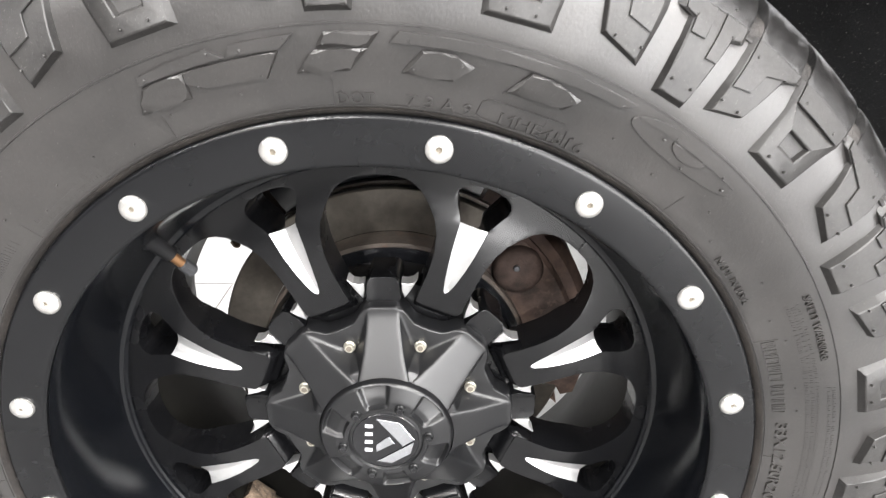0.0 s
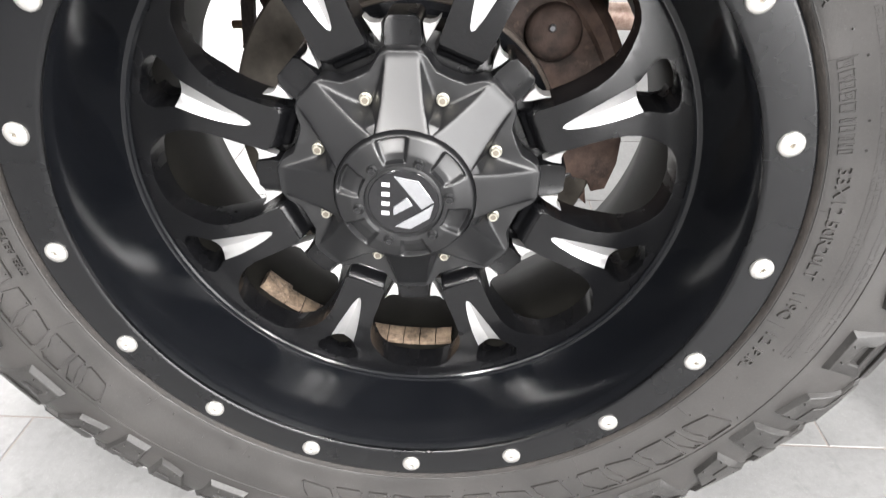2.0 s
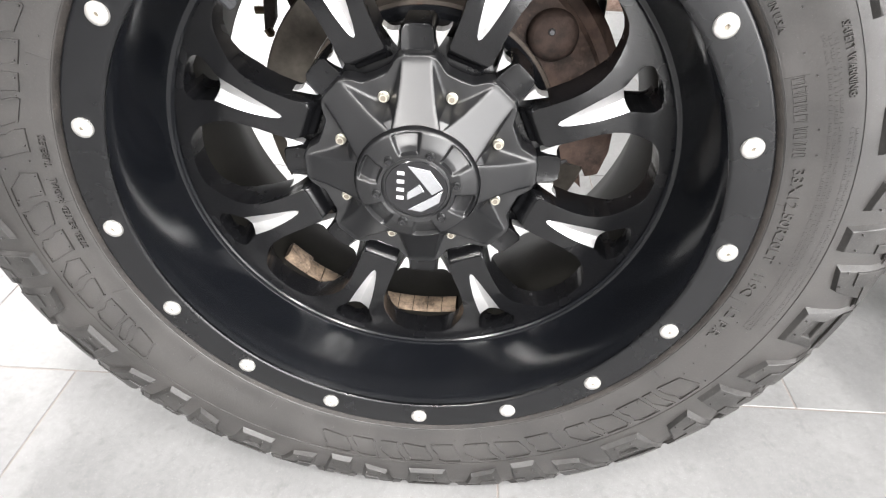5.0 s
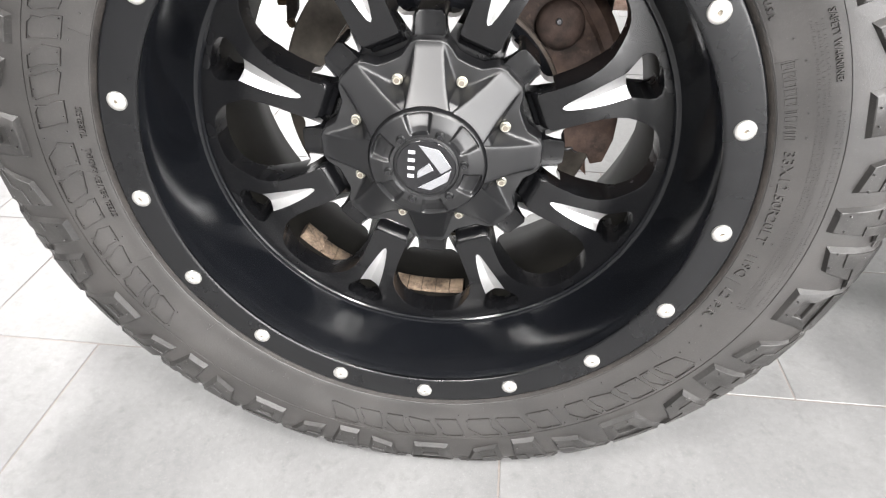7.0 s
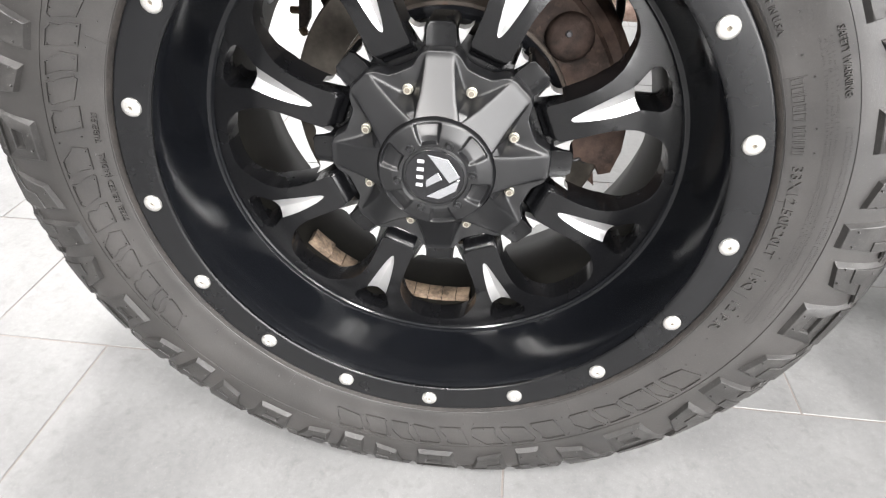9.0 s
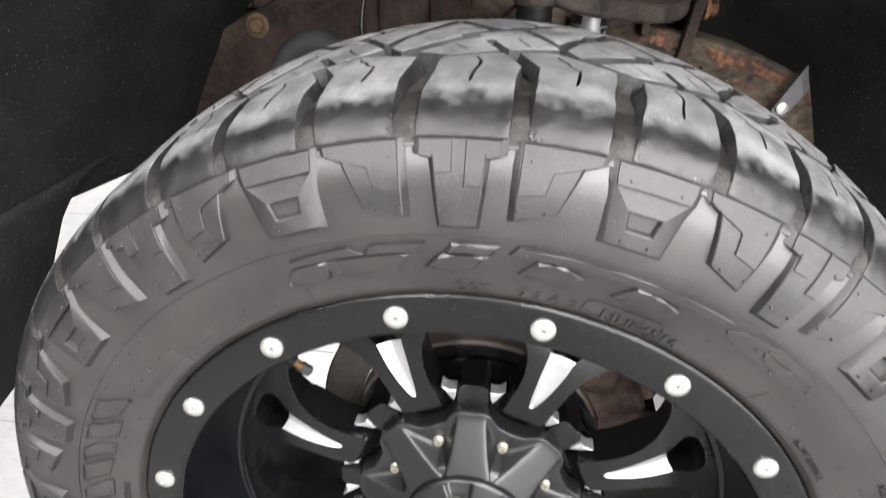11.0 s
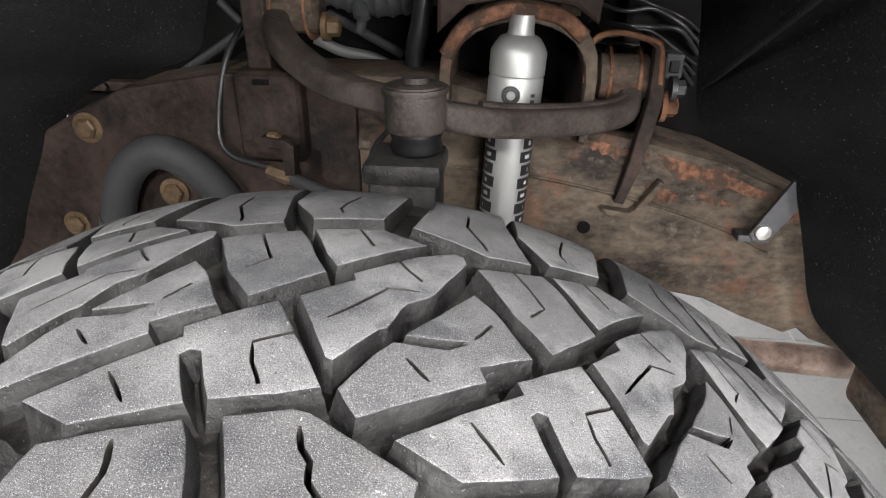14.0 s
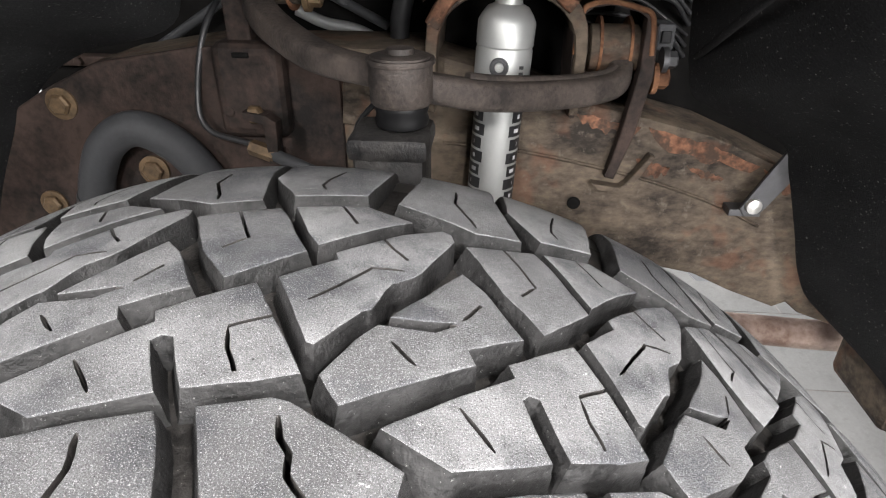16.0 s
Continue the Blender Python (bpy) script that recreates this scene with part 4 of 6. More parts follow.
def nubs():
    """Moulding nubs on lugs, marks and sidewall."""
    rnd = random.Random(4)
    bm = bmesh.new()
    spots = []
    for k in range(44):
        a0 = -1.15 + k * 360 / 44
        for da, r in ((-1.3, 0.3445), (1.3, 0.3445), (-2.2, 0.3765), (2.2, 0.3765)):
            if r < 0.35 and k % 4 in (1, 3):
                da += -1.6 if k % 4 == 1 else 1.6
                r += 0.005
            spots.append((pitched(wheel_point(a0 + da, r, hermite(LUG, r) - 0.0008)), 0.0008))
    for a0, r in [(-21.6, 0.305), (-19.6, 0.319), (-12.9, 0.3215), (-9.8, 0.3195), (-5.6, 0.3225), (-6.9, 0.315), (-8.6, 0.305), (-15.2, 0.307), (-4.4, 0.305), (-2.0, 0.318), (2.4, 0.3225), (1.6, 0.3145), (6.0, 0.3205), (27.4, 0.3205), (6.6, 0.306), (11.3, 0.3115), (17.4, 0.306), (22.6, 0.311), (34.0, 0.3210), (33.0, 0.3165), (40.5, 0.3205), (36.6, 0.3095), (41.6, 0.3150)]:
        spots.append((wheel_point(a0, r, side(r) - 0.0022), 0.0008))
    for k in range(60):
        a0, r = 121 + k * 1.34, 0.3045 if k % 2 else 0.3225
        spots.append((wheel_point(a0, r, side(r) - 0.0004), 0.0007))
        spots.append((wheel_point(a0 - 244, r, side(r) - 0.0004), 0.0007))
    for k in range(60):
        a0, r = k * 6 + rnd.uniform(-2, 2), rnd.choice((0.292, 0.2975, 0.3025, 0.3283))
        spots.append((wheel_point(a0, r, side(r)), 0.0007))
    for p, rad in spots:
        bm2 = turned([(rad, -0.001), (rad * 0.9, 0.0009), (rad * 0.3, 0.0013)], 6, Matrix.Translation(p) @ FRONT)
        tmp = bpy.data.meshes.new("tmp")
        bm2.to_mesh(tmp)
        bm2.free()
        bm.from_mesh(tmp)
        bpy.data.meshes.remove(tmp)
    o = part("moulding_nub", grounded(bm), RUBBER, TYRE)
    tagged(o, kind="stuff")


sidewall_lugs()
emblem_shapes()
curved_words("DOT", -1.7, 2.6, 0.2850, 0.0095)
curved_words("7 3 A 9", 6.0, 13.4, 0.2850, 0.0095)
curved_words("MHE4516", 16.4, 26.8, 0.2850, 0.0095)
for a0, a1 in ((64.4, 65.4), (65.8, 66.7), (67.1, 68.1), (68.5, 69.5), (69.9, 71.0), (71.9, 72.3), (72.8, 73.6), (74.3, 74.7), (75.2, 75.6), (76.0, 76.6)):
    part("code_bar", outlined([(a0, 0.2880), (a0, 0.2960), (a1, 0.2960), (a1, 0.2880)], 0.0008, 0.0006), RUBBER, TYRE)
part("code_frame", outlined([(13.9, 0.2862), (14.2, 0.2948), (15.0, 0.2975), (23.4, 0.2975), (24.2, 0.2948), (24.4, 0.2850), (23.4, 0.2838), (15.0, 0.2838)], 0.0010, 0.0007), RUBBER, TYRE)
curved_words("MADE IN U.S.A.", 49.4, 57.6, 0.2868, 0.0065)
curved_words("33X12.50R20LT", 78.4, 95.6, 0.2900, 0.0105)
curved_words("119Q", 97.8, 103.0, 0.2900, 0.0105)
curved_words("12 P.R.", 105.4, 113.4, 0.2900, 0.0105)
curved_words("SAFETY WARNING:", 58.7, 68.4, 0.3185, 0.0065)
curved_words("STEEL BELTED RADIAL", -98.5, -84.5, 0.2905, 0.0068)
curved_words("TUBELESS", -82.5, -76.8, 0.2905, 0.0068)
small_print(-56.0, -46.0, 0.2975, 1, 0.0110, 11)


def mould_lines():
    """Fine radial seams left by the mould near the rim."""
    bm = bmesh.new()
    rnd = random.Random(6)
    for k in range(17):
        a = -171 + k * 21.2 + rnd.uniform(-3, 3)
        prism([(radians(a) * 0.33, 0.2835), (radians(a + 0.13) * 0.33, 0.2835), (radians(a + 0.35) * 0.33, 0.2985), (radians(a + 0.22) * 0.33, 0.2985)], lambda u, v: wheel_point(math.degrees(u / 0.33), v, side(v) - 0.0005), lambda u, v: wheel_point(math.degrees(u / 0.33), v, side(v) + 0.001), 1, 0.004, 0, 1, bm)
    o = part("mould_seam", grounded(bm), RUBBER, TYRE)
    tagged(o, kind="stuff")


mould_lines()
small_print(64.0, 77.4, 0.2965, 1, 0.0095, 2)
small_print(59.5, 109.0, 0.3155, 3, 0.0030, 3)
small_print(72.5, 107.0, 0.3250, 2, 0.0030, 7)
small_print(-43.0, -27.0, 0.2935, 2, 0.0045, 5)
nubs()

# ---------------- rim ----------------
def lip_ring():
    rows = [(0.2470, 0.010), (0.2470, 0.0035), (0.2482, 0.0022), (0.2500, 0.0018), (0.2752, 0.0007), (0.2768, 0.0009), (0.2786, 0.0022), (0.2792, 0.0040), (0.2770, 0.014)]
    ring = part("lip_ring", revolve(rows, 200, closed=True), RINGB, WHEEL, "satin black bolted lip ring", smooth=40)
    rows = [(0.0083, -0.002), (0.0084, 0.0014), (0.0078, 0.0025), (0.0050, 0.0036), (0.0024, 0.0038), (0.0020, 0.0034), (0.0017, 0.0016), (0.0004, 0.0014)]
    bm = turned(rows, 28, Matrix.Translation(wheel_point(0, 0.262, 0.0012)) @ FRONT)
    bmesh.ops.recalc_face_normals(bm, faces=bm.faces)
    me = bpy.data.meshes.new("lip_bolt")
    bm.to_mesh(me)
    bm.free()
    me.materials.append(BOLT)
    me.materials.append(SOCKET)
    for p in me.polygons:
        p.use_smooth = True
        c = p.center - wheel_point(0, 0.262, 0.0012)
        p.material_index = 1 if math.hypot(c.x, c.z) < 0.0016 else 0
    me.set_sharp_from_angle(angle=radians(40))
    for k in range(17):
        part("lip_bolt", me, None, ring, m=spin(360 / 17 * (k + 0.5)))


lip_ring()


def barrel():
    rows = [(0.2480, 0.004), (0.2455, 0.010), (0.2435, 0.016), (0.2400, 0.040), (0.2360, 0.062), (0.2325, 0.076), (0.2318, 0.0785), (0.2300, 0.0795), (0.2275, 0.0795), (0.2262, 0.0812), (0.2262, 0.0900)]
    part("inner_barrel", revolve([(0.2262, 0.0900), (0.2215, 0.100), (0.2180, 0.115), (0.2160, 0.19), (0.2300, 0.235), (0.2430, 0.275), (0.2680, 0.285)], 160), INNER, WHEEL, "dull dark inner barrel", smooth=35)
    part("barrel", revolve(rows, 200), BLACK_LIP, WHEEL, "semi-gloss black deep-dish barrel", smooth=35)
    part("outer_barrel", revolve([(0.2800, 0.030), (0.2550, 0.035), (0.2500, 0.20), (0.2680, 0.285)], 120), BLACK, WHEEL, smooth=40)


barrel()


def face_y(rho):
    return hermite([(0.100, 0.0800), (0.114, 0.0780), (0.135, 0.0745), (0.160, 0.0740), (0.185, 0.0775), (0.205, 0.0820), (0.231, 0.0850)], rho)


SPEAR = [(0.0, 0.1305), (0.0022, 0.1330), (0.0045, 0.1410), (0.0070, 0.1540), (0.0092, 0.1680), (0.0105, 0.1800), (0.0112, 0.1880)]


def spokes():
    pocket = [(0.0125, 0.1925), (0.0165, 0.1990), (0.0205, 0.2060), (0.0215, 0.2110), (0.0195, 0.2155), (0.0145, 0.2185), (0.0070, 0.2200), (0.0, 0.2205)]
    arc = [(0.2290 * math.sin(radians(a)), 0.2290 * math.cos(radians(a))) for a in np.linspace(0.0, 22.5, 9)]
    arm = [(0.0829, 0.2002), (0.0740, 0.2032), (0.0660, 0.2050), (0.0590, 0.2052), (0.0520, 0.2035), (0.0450, 0.1995), (0.0370, 0.1925), (0.0295, 0.1840), (0.0245, 0.1740), (0.0212, 0.1620), (0.0196, 0.1480), (0.0190, 0.1300), (0.0188, 0.1170), (0.0178, 0.1145), (0.0155, 0.1135), (0.0, 0.1130)]
    half = SPEAR + pocket + arc + arm
    bm = bmesh.new()
    for sgn in (1, -1):
        def top(u, v):
            return Vector((sgn * u, face_y(math.hypot(u, v)), ZC + v))

        def bottom(u, v):
            a = math.degrees(math.atan2(u, v))
            k = 1 - 0.06 * min(1, max(0, (21.0 - a) / 7.0))
            return Vector((sgn * u * k, face_y(math.hypot(u, v)) + (0.044 if u < 0.0225 and v > 0.186 else 0.040 - 0.014 * ease(v, 0.165, 0.198)), ZC + v))

        prism(half, top, bottom, 0.006, 0.006, 0.0019, 3, bm=bm)
    bmesh.ops.remove_doubles(bm, verts=[v for v in bm.verts if abs(v.co.x) < 1e-6], dist=1e-5)
    inner = [f for f in bm.faces if all(abs(v.co.x) < 1e-6 for v in f.verts)]
    bmesh.ops.delete(bm, geom=inner, context="FACES")
    first = part("spoke", bm, BLACK, WHEEL, smooth=38)
    # the milled groove: two slopes that meet in a crease
    bm = bmesh.new()
    rows = SPEAR + [(0.0117, 0.1902)]
    n = len(rows)
    grid = []
    for i, (w, v) in enumerate(rows):
        d = 0.0016 + 0.0035 * i / n
        line = []
        for k in range(-4, 5):
            s = k / 4
            vv = v - (0.0016 * (1 - s * s) if i == n - 1 else 0)
            line.append(bm.verts.new((w * s, face_y(v) + 0.0005 + d * (1 - abs(s)) ** 0.8, ZC + vv)))
        grid.append(line)
    for p, q in zip(grid, grid[1:]):
        for k in range(8):
            bm.faces.new((p[k], p[k + 1], q[k + 1], q[k]))
    bmesh.ops.remove_doubles(bm, verts=bm.verts, dist=1e-6)
    groove = part("milled_groove", bm, MILLED, first, "bright milled aluminium groove", smooth=30)
    # the rounded toe of the spoke that falls into the trench round the cap
    bm = bmesh.new()
    grid = []
    for v, y, w in ((0.1165, 0.0800, 0.0184), (0.1140, 0.0790, 0.0182), (0.1122, 0.0798, 0.0178), (0.1098, 0.0826, 0.0174), (0.1078, 0.0862, 0.0171), (0.1066, 0.0900, 0.0170), (0.1052, 0.0918, 0.0169), (0.1030, 0.0926, 0.0168), (0.1012, 0.0944, 0.0166), (0.1000, 0.0990, 0.0165), (0.0998, 0.1080, 0.0165)):
        line = [(-1.0, 0.012), (-1.0, 0.0022), (-0.93, 0.0004), (-0.8, 0.0), (0.0, -0.0004), (0.8, 0.0), (0.93, 0.0004), (1.0, 0.0022), (1.0, 0.012)]
        grid.append([bm.verts.new((w * a, y + d, ZC + v)) for a, d in line])
    for p, q in zip(grid, grid[1:]):
        for k in range(8):
            bm.faces.new((p[k], p[k + 1], q[k + 1], q[k]))
    toe = part("spoke_toe", bm, BLACK, first, smooth=50)
    for k in range(8):
        m = spin(22.5 + 45 * k)
        if k == 0:
            first.matrix_basis = m
            continue
        o = part("spoke", first.data, None, WHEEL, m=m)
        part("milled_groove", groove.data, None, o)
        part("spoke_toe", toe.data, None, o)


spokes()


def hub():
    """The hub under the cap: a black drum with lobes between the spokes and bright machined corners."""
    part("hub_drum", revolve([(0.030, 0.1000), (0.100, 0.1000), (0.1100, 0.1015), (0.1165, 0.1040), (0.1185, 0.110), (0.1185, 0.140), (0.030, 0.140)], 128, closed=True), BLACK, WHEEL, smooth=35)
    lobe = [(-0.0125, 0.1000), (-0.0140, 0.1130), (-0.0128, 0.1255), (-0.0095, 0.1290), (0.0095, 0.1290), (0.0128, 0.1255), (0.0140, 0.1130), (0.0125, 0.1000)]
    bm = prism(lobe, lambda u, v: Vector((u, 0.0870 + (v - 0.1) * 0.05 - 0.0016 * max(0.0, (abs(u) - 0.007) / 0.006), ZC + v)), lambda u, v: Vector((u * 1.1, 0.125, ZC + v)), 0.004, 0.006, 0.0018, 3)
    first = part("hub_lobe", bm, BLACK, WHEEL, smooth=40)
    tooth = [(0.0170, 0.1095), (0.0152, 0.1175), (0.0150, 0.1245), (0.0200, 0.1238), (0.0245, 0.1250), (0.0285, 0.1285), (0.0243, 0.1210), (0.0205, 0.1150)]
    meshes = []
    for sgn in (1, -1):
        bm = prism([(sgn * u, v) for u, v in tooth], lambda u, v: Vector((u, 0.0885 - (v - 0.11) * 0.22 , ZC + v)), lambda u, v: Vector((u, 0.0985, ZC + v)), 0.02, 0.02, 0.0005, 1)
        bmesh.ops.recalc_face_normals(bm, faces=bm.faces)
        me = bpy.data.meshes.new("milled_corner")
        bm.to_mesh(me)
        bm.free()
        me.materials.append(MILLED)
        meshes.append(me)
    for k in range(8):
        m = spin(45 * k)
        o = first if k == 0 else part("hub_lobe", first.data, None, WHEEL, m=m)
        for me in meshes:
            part("milled_corner", me, None, o, "bright milled corner" if k == 0 else "")


hub()


def soft_ramp(x, k):
    """Zero below 0, rising with slope 1 above it, rounded over a length k."""
    return 0.5 * (x + math.sqrt(x * x + k * k)) if x > -20 * k else 0.0


def cap_finger():
    """One flat finger of the cap with half of the sunk web on either side, falling away at its outer edge."""
    def fy(v):
        return float(np.interp(v, [0.05, 0.056, 0.107], [0.0500, 0.0530, 0.0790]))

    def half(v):
        return float(np.interp(v, [0.0545, 0.0580, 0.0720, 0.0880, 0.1060], [0.0200, 0.0192, 0.0163, 0.0143, 0.0126]))

    def height(r, deg):
        u, v = abs(r * math.sin(radians(deg))), r * math.cos(radians(deg))
        flank = fy(v) + 2.6 * soft_ramp(u - half(v), 0.0009)
        inner = fy(r) + 2.4 * soft_ramp(r - 0.0628, 0.0012)
        web = 0.0772 + 0.0016 * ease(r, 0.086, 0.066) - 0.0010 * ease(abs(deg), 14, 22.5) * ease(r, 0.080, 0.094)
        a = min(flank, inner)
        return 0.5 * (a + web - math.sqrt((a - web) ** 2 + 0.0016 ** 2))

    share = [0, 0.03, 0.07, 0.12, 0.18, 0.26, 0.36, 0.48, 0.62, 0.80, 1.0]
    across = [-1 - f for f in reversed(share)] + [-0.965, -0.90, -0.75, -0.4, 0, 0.4, 0.75, 0.90, 0.965] + [1 + f for f in share]

    def outer(deg):
        a = abs(deg)
        tip = 0.1070 / math.cos(radians(a)) - 0.0016 * ease(a, 5.4, 7.4)
        return tip + (0.0945 - tip) * ease(a, 6.8, 16.5) - 0.0008 * ease(a, 16.5, 22.5)

    bm = bmesh.new()
    grid = []
    radial = np.concatenate([np.linspace(0.0, 0.30, 16), np.linspace(0.33, 0.97, 16), [0.985, 1.0]])
    for f in radial:
        row = []
        for c in across:
            deg = 0.0
            for _ in range(6):
                r = 0.0566 + (outer(deg) - 0.0566) * f
                edge = math.degrees(math.asin(half(r * math.cos(radians(min(20, abs(deg))))) / r))
                deg = c * edge if abs(c) <= 1 else math.copysign(edge + (abs(c) - 1) * (22.5 - edge), c)
            row.append(bm.verts.new(wheel_point(deg, r, height(r, deg) + 0.0007 * (f == 1.0))))
        grid.append(row)
    for out, down in ((0.0006, 0.0016), (0.0009, 0.004), (0.0012, 0.017)):
        row = []
        for v in grid[len(radial) - 1]:
            o = Vector((v.co.x, 0, v.co.z - ZC)).normalized() * out
            row.append(bm.verts.new(v.co + o + Vector((0, down, 0))))
        grid.append(row)
    for p, q in zip(grid, grid[1:]):
        for k in range(len(across) - 1):
            if p[k].co != p[k + 1].co:
                bm.faces.new((p[k], p[k + 1], q[k + 1], q[k]))
    return bm


def socket_screw(name, r, m, metal, inside):
    """A round screw head on a thin washer with a six-sided socket in a second colour."""
    bm = turned([(r * 1.18, -0.004), (r * 1.18, 0.0004), (r * 1.08, 0.0009), (r, 0.0010), (r * 0.98, 0.0026), (r * 0.84, 0.0036), (r * 0.56, 0.0036)], 24, m)
    rings = [[bm.verts.new(m @ Vector((q * math.cos(math.pi * k / 3), q * math.sin(math.pi * k / 3), z))) for k in range(6)] for q, z in ((r * 0.56, 0.0035), (r * 0.50, 0.0010), (r * 0.05, 0.0007))]
    for p, q in zip(rings, rings[1:]):
        for k in range(6):
            bm.faces.new((p[k], p[(k + 1) % 6], q[(k + 1) % 6], q[k]))
    bmesh.ops.recalc_face_normals(bm, faces=bm.faces)
    me = bpy.data.meshes.new(name)
    bm.to_mesh(me)
    bm.free()
    me.materials.append(metal)
    me.materials.append(inside)
    back = m.inverted()
    for p in me.polygons:
        p.use_smooth = True
        c = back @ p.center
        p.material_index = 1 if math.hypot(c.x, c.y) < r * 0.50 else 0
    me.set_sharp_from_angle(angle=radians(35))
    return me


def centre_cap():
    """The bolt-on cap: a domed centre with scoops and eight flat fingers."""
    rows_r = [0.0, 0.0285, 0.0292, 0.0302, 0.0312, 0.0325, 0.0335, 0.0342, 0.0350, 0.0360, 0.0372, 0.0385, 0.0396, 0.0405, 0.0415, 0.0430, 0.0450, 0.0470, 0.0485, 0.0497, 0.0505, 0.0512, 0.0519, 0.0526, 0.0534, 0.0543, 0.0550, 0.0556, 0.0560, 0.0566]
    prof = [(0.0, 0.0445), (0.0285, 0.0445), (0.0302, 0.0450), (0.0312, 0.0432), (0.0345, 0.0427), (0.0392, 0.0427), (0.0408, 0.0428), (0.0430, 0.0435), (0.0526, 0.0470), (0.0543, 0.0482), (0.0552, 0.0500), (0.0558, 0.0540), (0.0566, 0.0545)]
    n = 288
    bm = bmesh.new()
    rings = []
    for r in rows_r:
        ring = []
        y0 = float(np.interp(r, [p[0] for p in prof], [p[1] for p in prof]))
        for k in range(n):
            a = 360 * k / n
            d = abs((a + 12.5 + 30) % 60 - 30)
            cut = ease(d, 15.6, 11.2) * ease(r, 0.0338, 0.0362) * ease(r, 0.0536, 0.0508)
            y = y0 + cut * (0.0062 - 0.0022 * ease(r, 0.052, 0.036) - 0.0012 * (d / 13) ** 2)
            lip = math.exp(-((r - 0.0341) / 0.0008) ** 2) * ease(d, 14, 10)
            ring.append(bm.verts.new(wheel_point(a, max(r, 1e-5), y - 0.0007 * lip)))
        rings.append(ring)
    for p, q in zip(rings, rings[1:]):
        for k in range(n):
            bm.faces.new((p[k], p[(k + 1) % n], q[(k + 1) % n], q[k]))
    bmesh.ops.remove_doubles(bm, verts=rings[0], dist=1e-4)
    cap = part("centre_cap", bm, CAPBLACK, WHEEL, "satin black centre cap with eight flat fingers", smooth=50)
    cap.matrix_basis = spin(4)
    finger = part("finger", cap_finger(), CAPBLACK, cap, smooth=60, m=spin(-4))
    screw = socket_screw("cap_screw", 0.0043, Matrix.Translation(wheel_point(22.5, 0.0765, 0.0765)) @ FRONT, BRASSY, SOCKET)
    for k in range(8):
        if k:
            part("finger", finger.data, None, cap, m=spin(45 * k - 4))
        part("cap_screw", screw, None, cap, "zinc-plated socket screw" if k == 0 else "", m=spin(45 * k - 4))
    dark = socket_screw("small_screw", 0.0036, Matrix.Translation(wheel_point(17.5, 0.0358, 0.0420)) @ FRONT, CAPBLACK, GLOSS)
    for k in range(6):
        part("small_screw", dark, None, cap, "small black socket screw" if k == 0 else "", m=spin(60 * k))
    # emblem: gloss disc, chrome wedge shapes and four pale bars for the maker's name
    disc = part("emblem_disc", revolve([(0.0, 0.0437), (0.0272, 0.0437), (0.0278, 0.0443)], 64), GLOSS, cap, "gloss black emblem disc", smooth=40)
    shapes = [
        [(-0.0080, 0.0225), (0.0109, 0.0199), (0.0237, 0.0030), (0.0144, -0.0046)],
        [(-0.0076, -0.0039), (0.0027, 0.0053), (0.0072, -0.0016), (-0.0076, -0.0120)],
        [(0.0237, 0.0008), (0.0212, -0.0120), (0.0058, -0.0232), (-0.0066, -0.0218), (0.0142, -0.0066)],
    ]
    for poly in shapes:
        bm = prism(poly, lambda u, v: Vector((u, 0.0428, ZC + v)), lambda u, v: Vector((u, 0.0438, ZC + v)), 9, 9, 0.0003, 1)
        part("emblem_wedge", bm, CHROME, cap, "chrome emblem wedge")
    for k in range(4):
        z = 0.0148 - 0.0083 * k
        bm = box((-0.0172, 0.0432, ZC + z - 0.0017), (-0.0108, 0.0439, ZC + z + 0.0017))
        part("emblem_bar", bm, WHITE_INK, cap, "pale bar")


centre_cap()


def valve():
    a, b = wheel_point(-41.6, 0.244, 0.050), wheel_point(-43.8, 0.206, 0.066)
    d = (b - a).normalized()
    stem = part("valve_stem", tube([a - d * 0.004, a + d * 0.004, a + d * 0.008, a + d * 0.024], [0.0085, 0.0085, 0.006, 0.0052], 16), PLASTIC, WHEEL, "black rubber valve stem with brass neck", smooth=40)
    part("valve_neck", tube([a + d * 0.024, a + d * 0.036], 0.0038, 14), BRASS, stem, "brass neck", smooth=40)
    part("valve_cap", tube([a + d * 0.034, a + d * 0.035, a + d * 0.045, a + d * 0.046], [0.004, 0.0050, 0.0050, 0.0038], 8), HOSE, stem, "grey valve cap", smooth=20)


valve()


def balance_weights():
    def weight(a0, a1, inset):
        rows = [(0.2165, 0.117), (0.2125 - inset, 0.117), (0.2115 - inset, 0.120), (0.2115 - inset, 0.138), (0.2125 - inset, 0.140), (0.2165, 0.140)]
        part("balance_weight", revolve(rows, 4, closed=True, a0=a0, a1=a1), WEIGHT, WHEEL, "dusty brown stick-on balance weight", smooth=30)

    for k in range(5):
        weight(171 + 4.66 * k, 175.4 + 4.66 * k, 0.0)
    weight(-139.5, -131.5, 0.0035)
    for k in range(4):
        weight(-144.3 - 4.8 * k, -139.8 - 4.8 * k, -0.0008)


balance_weights()

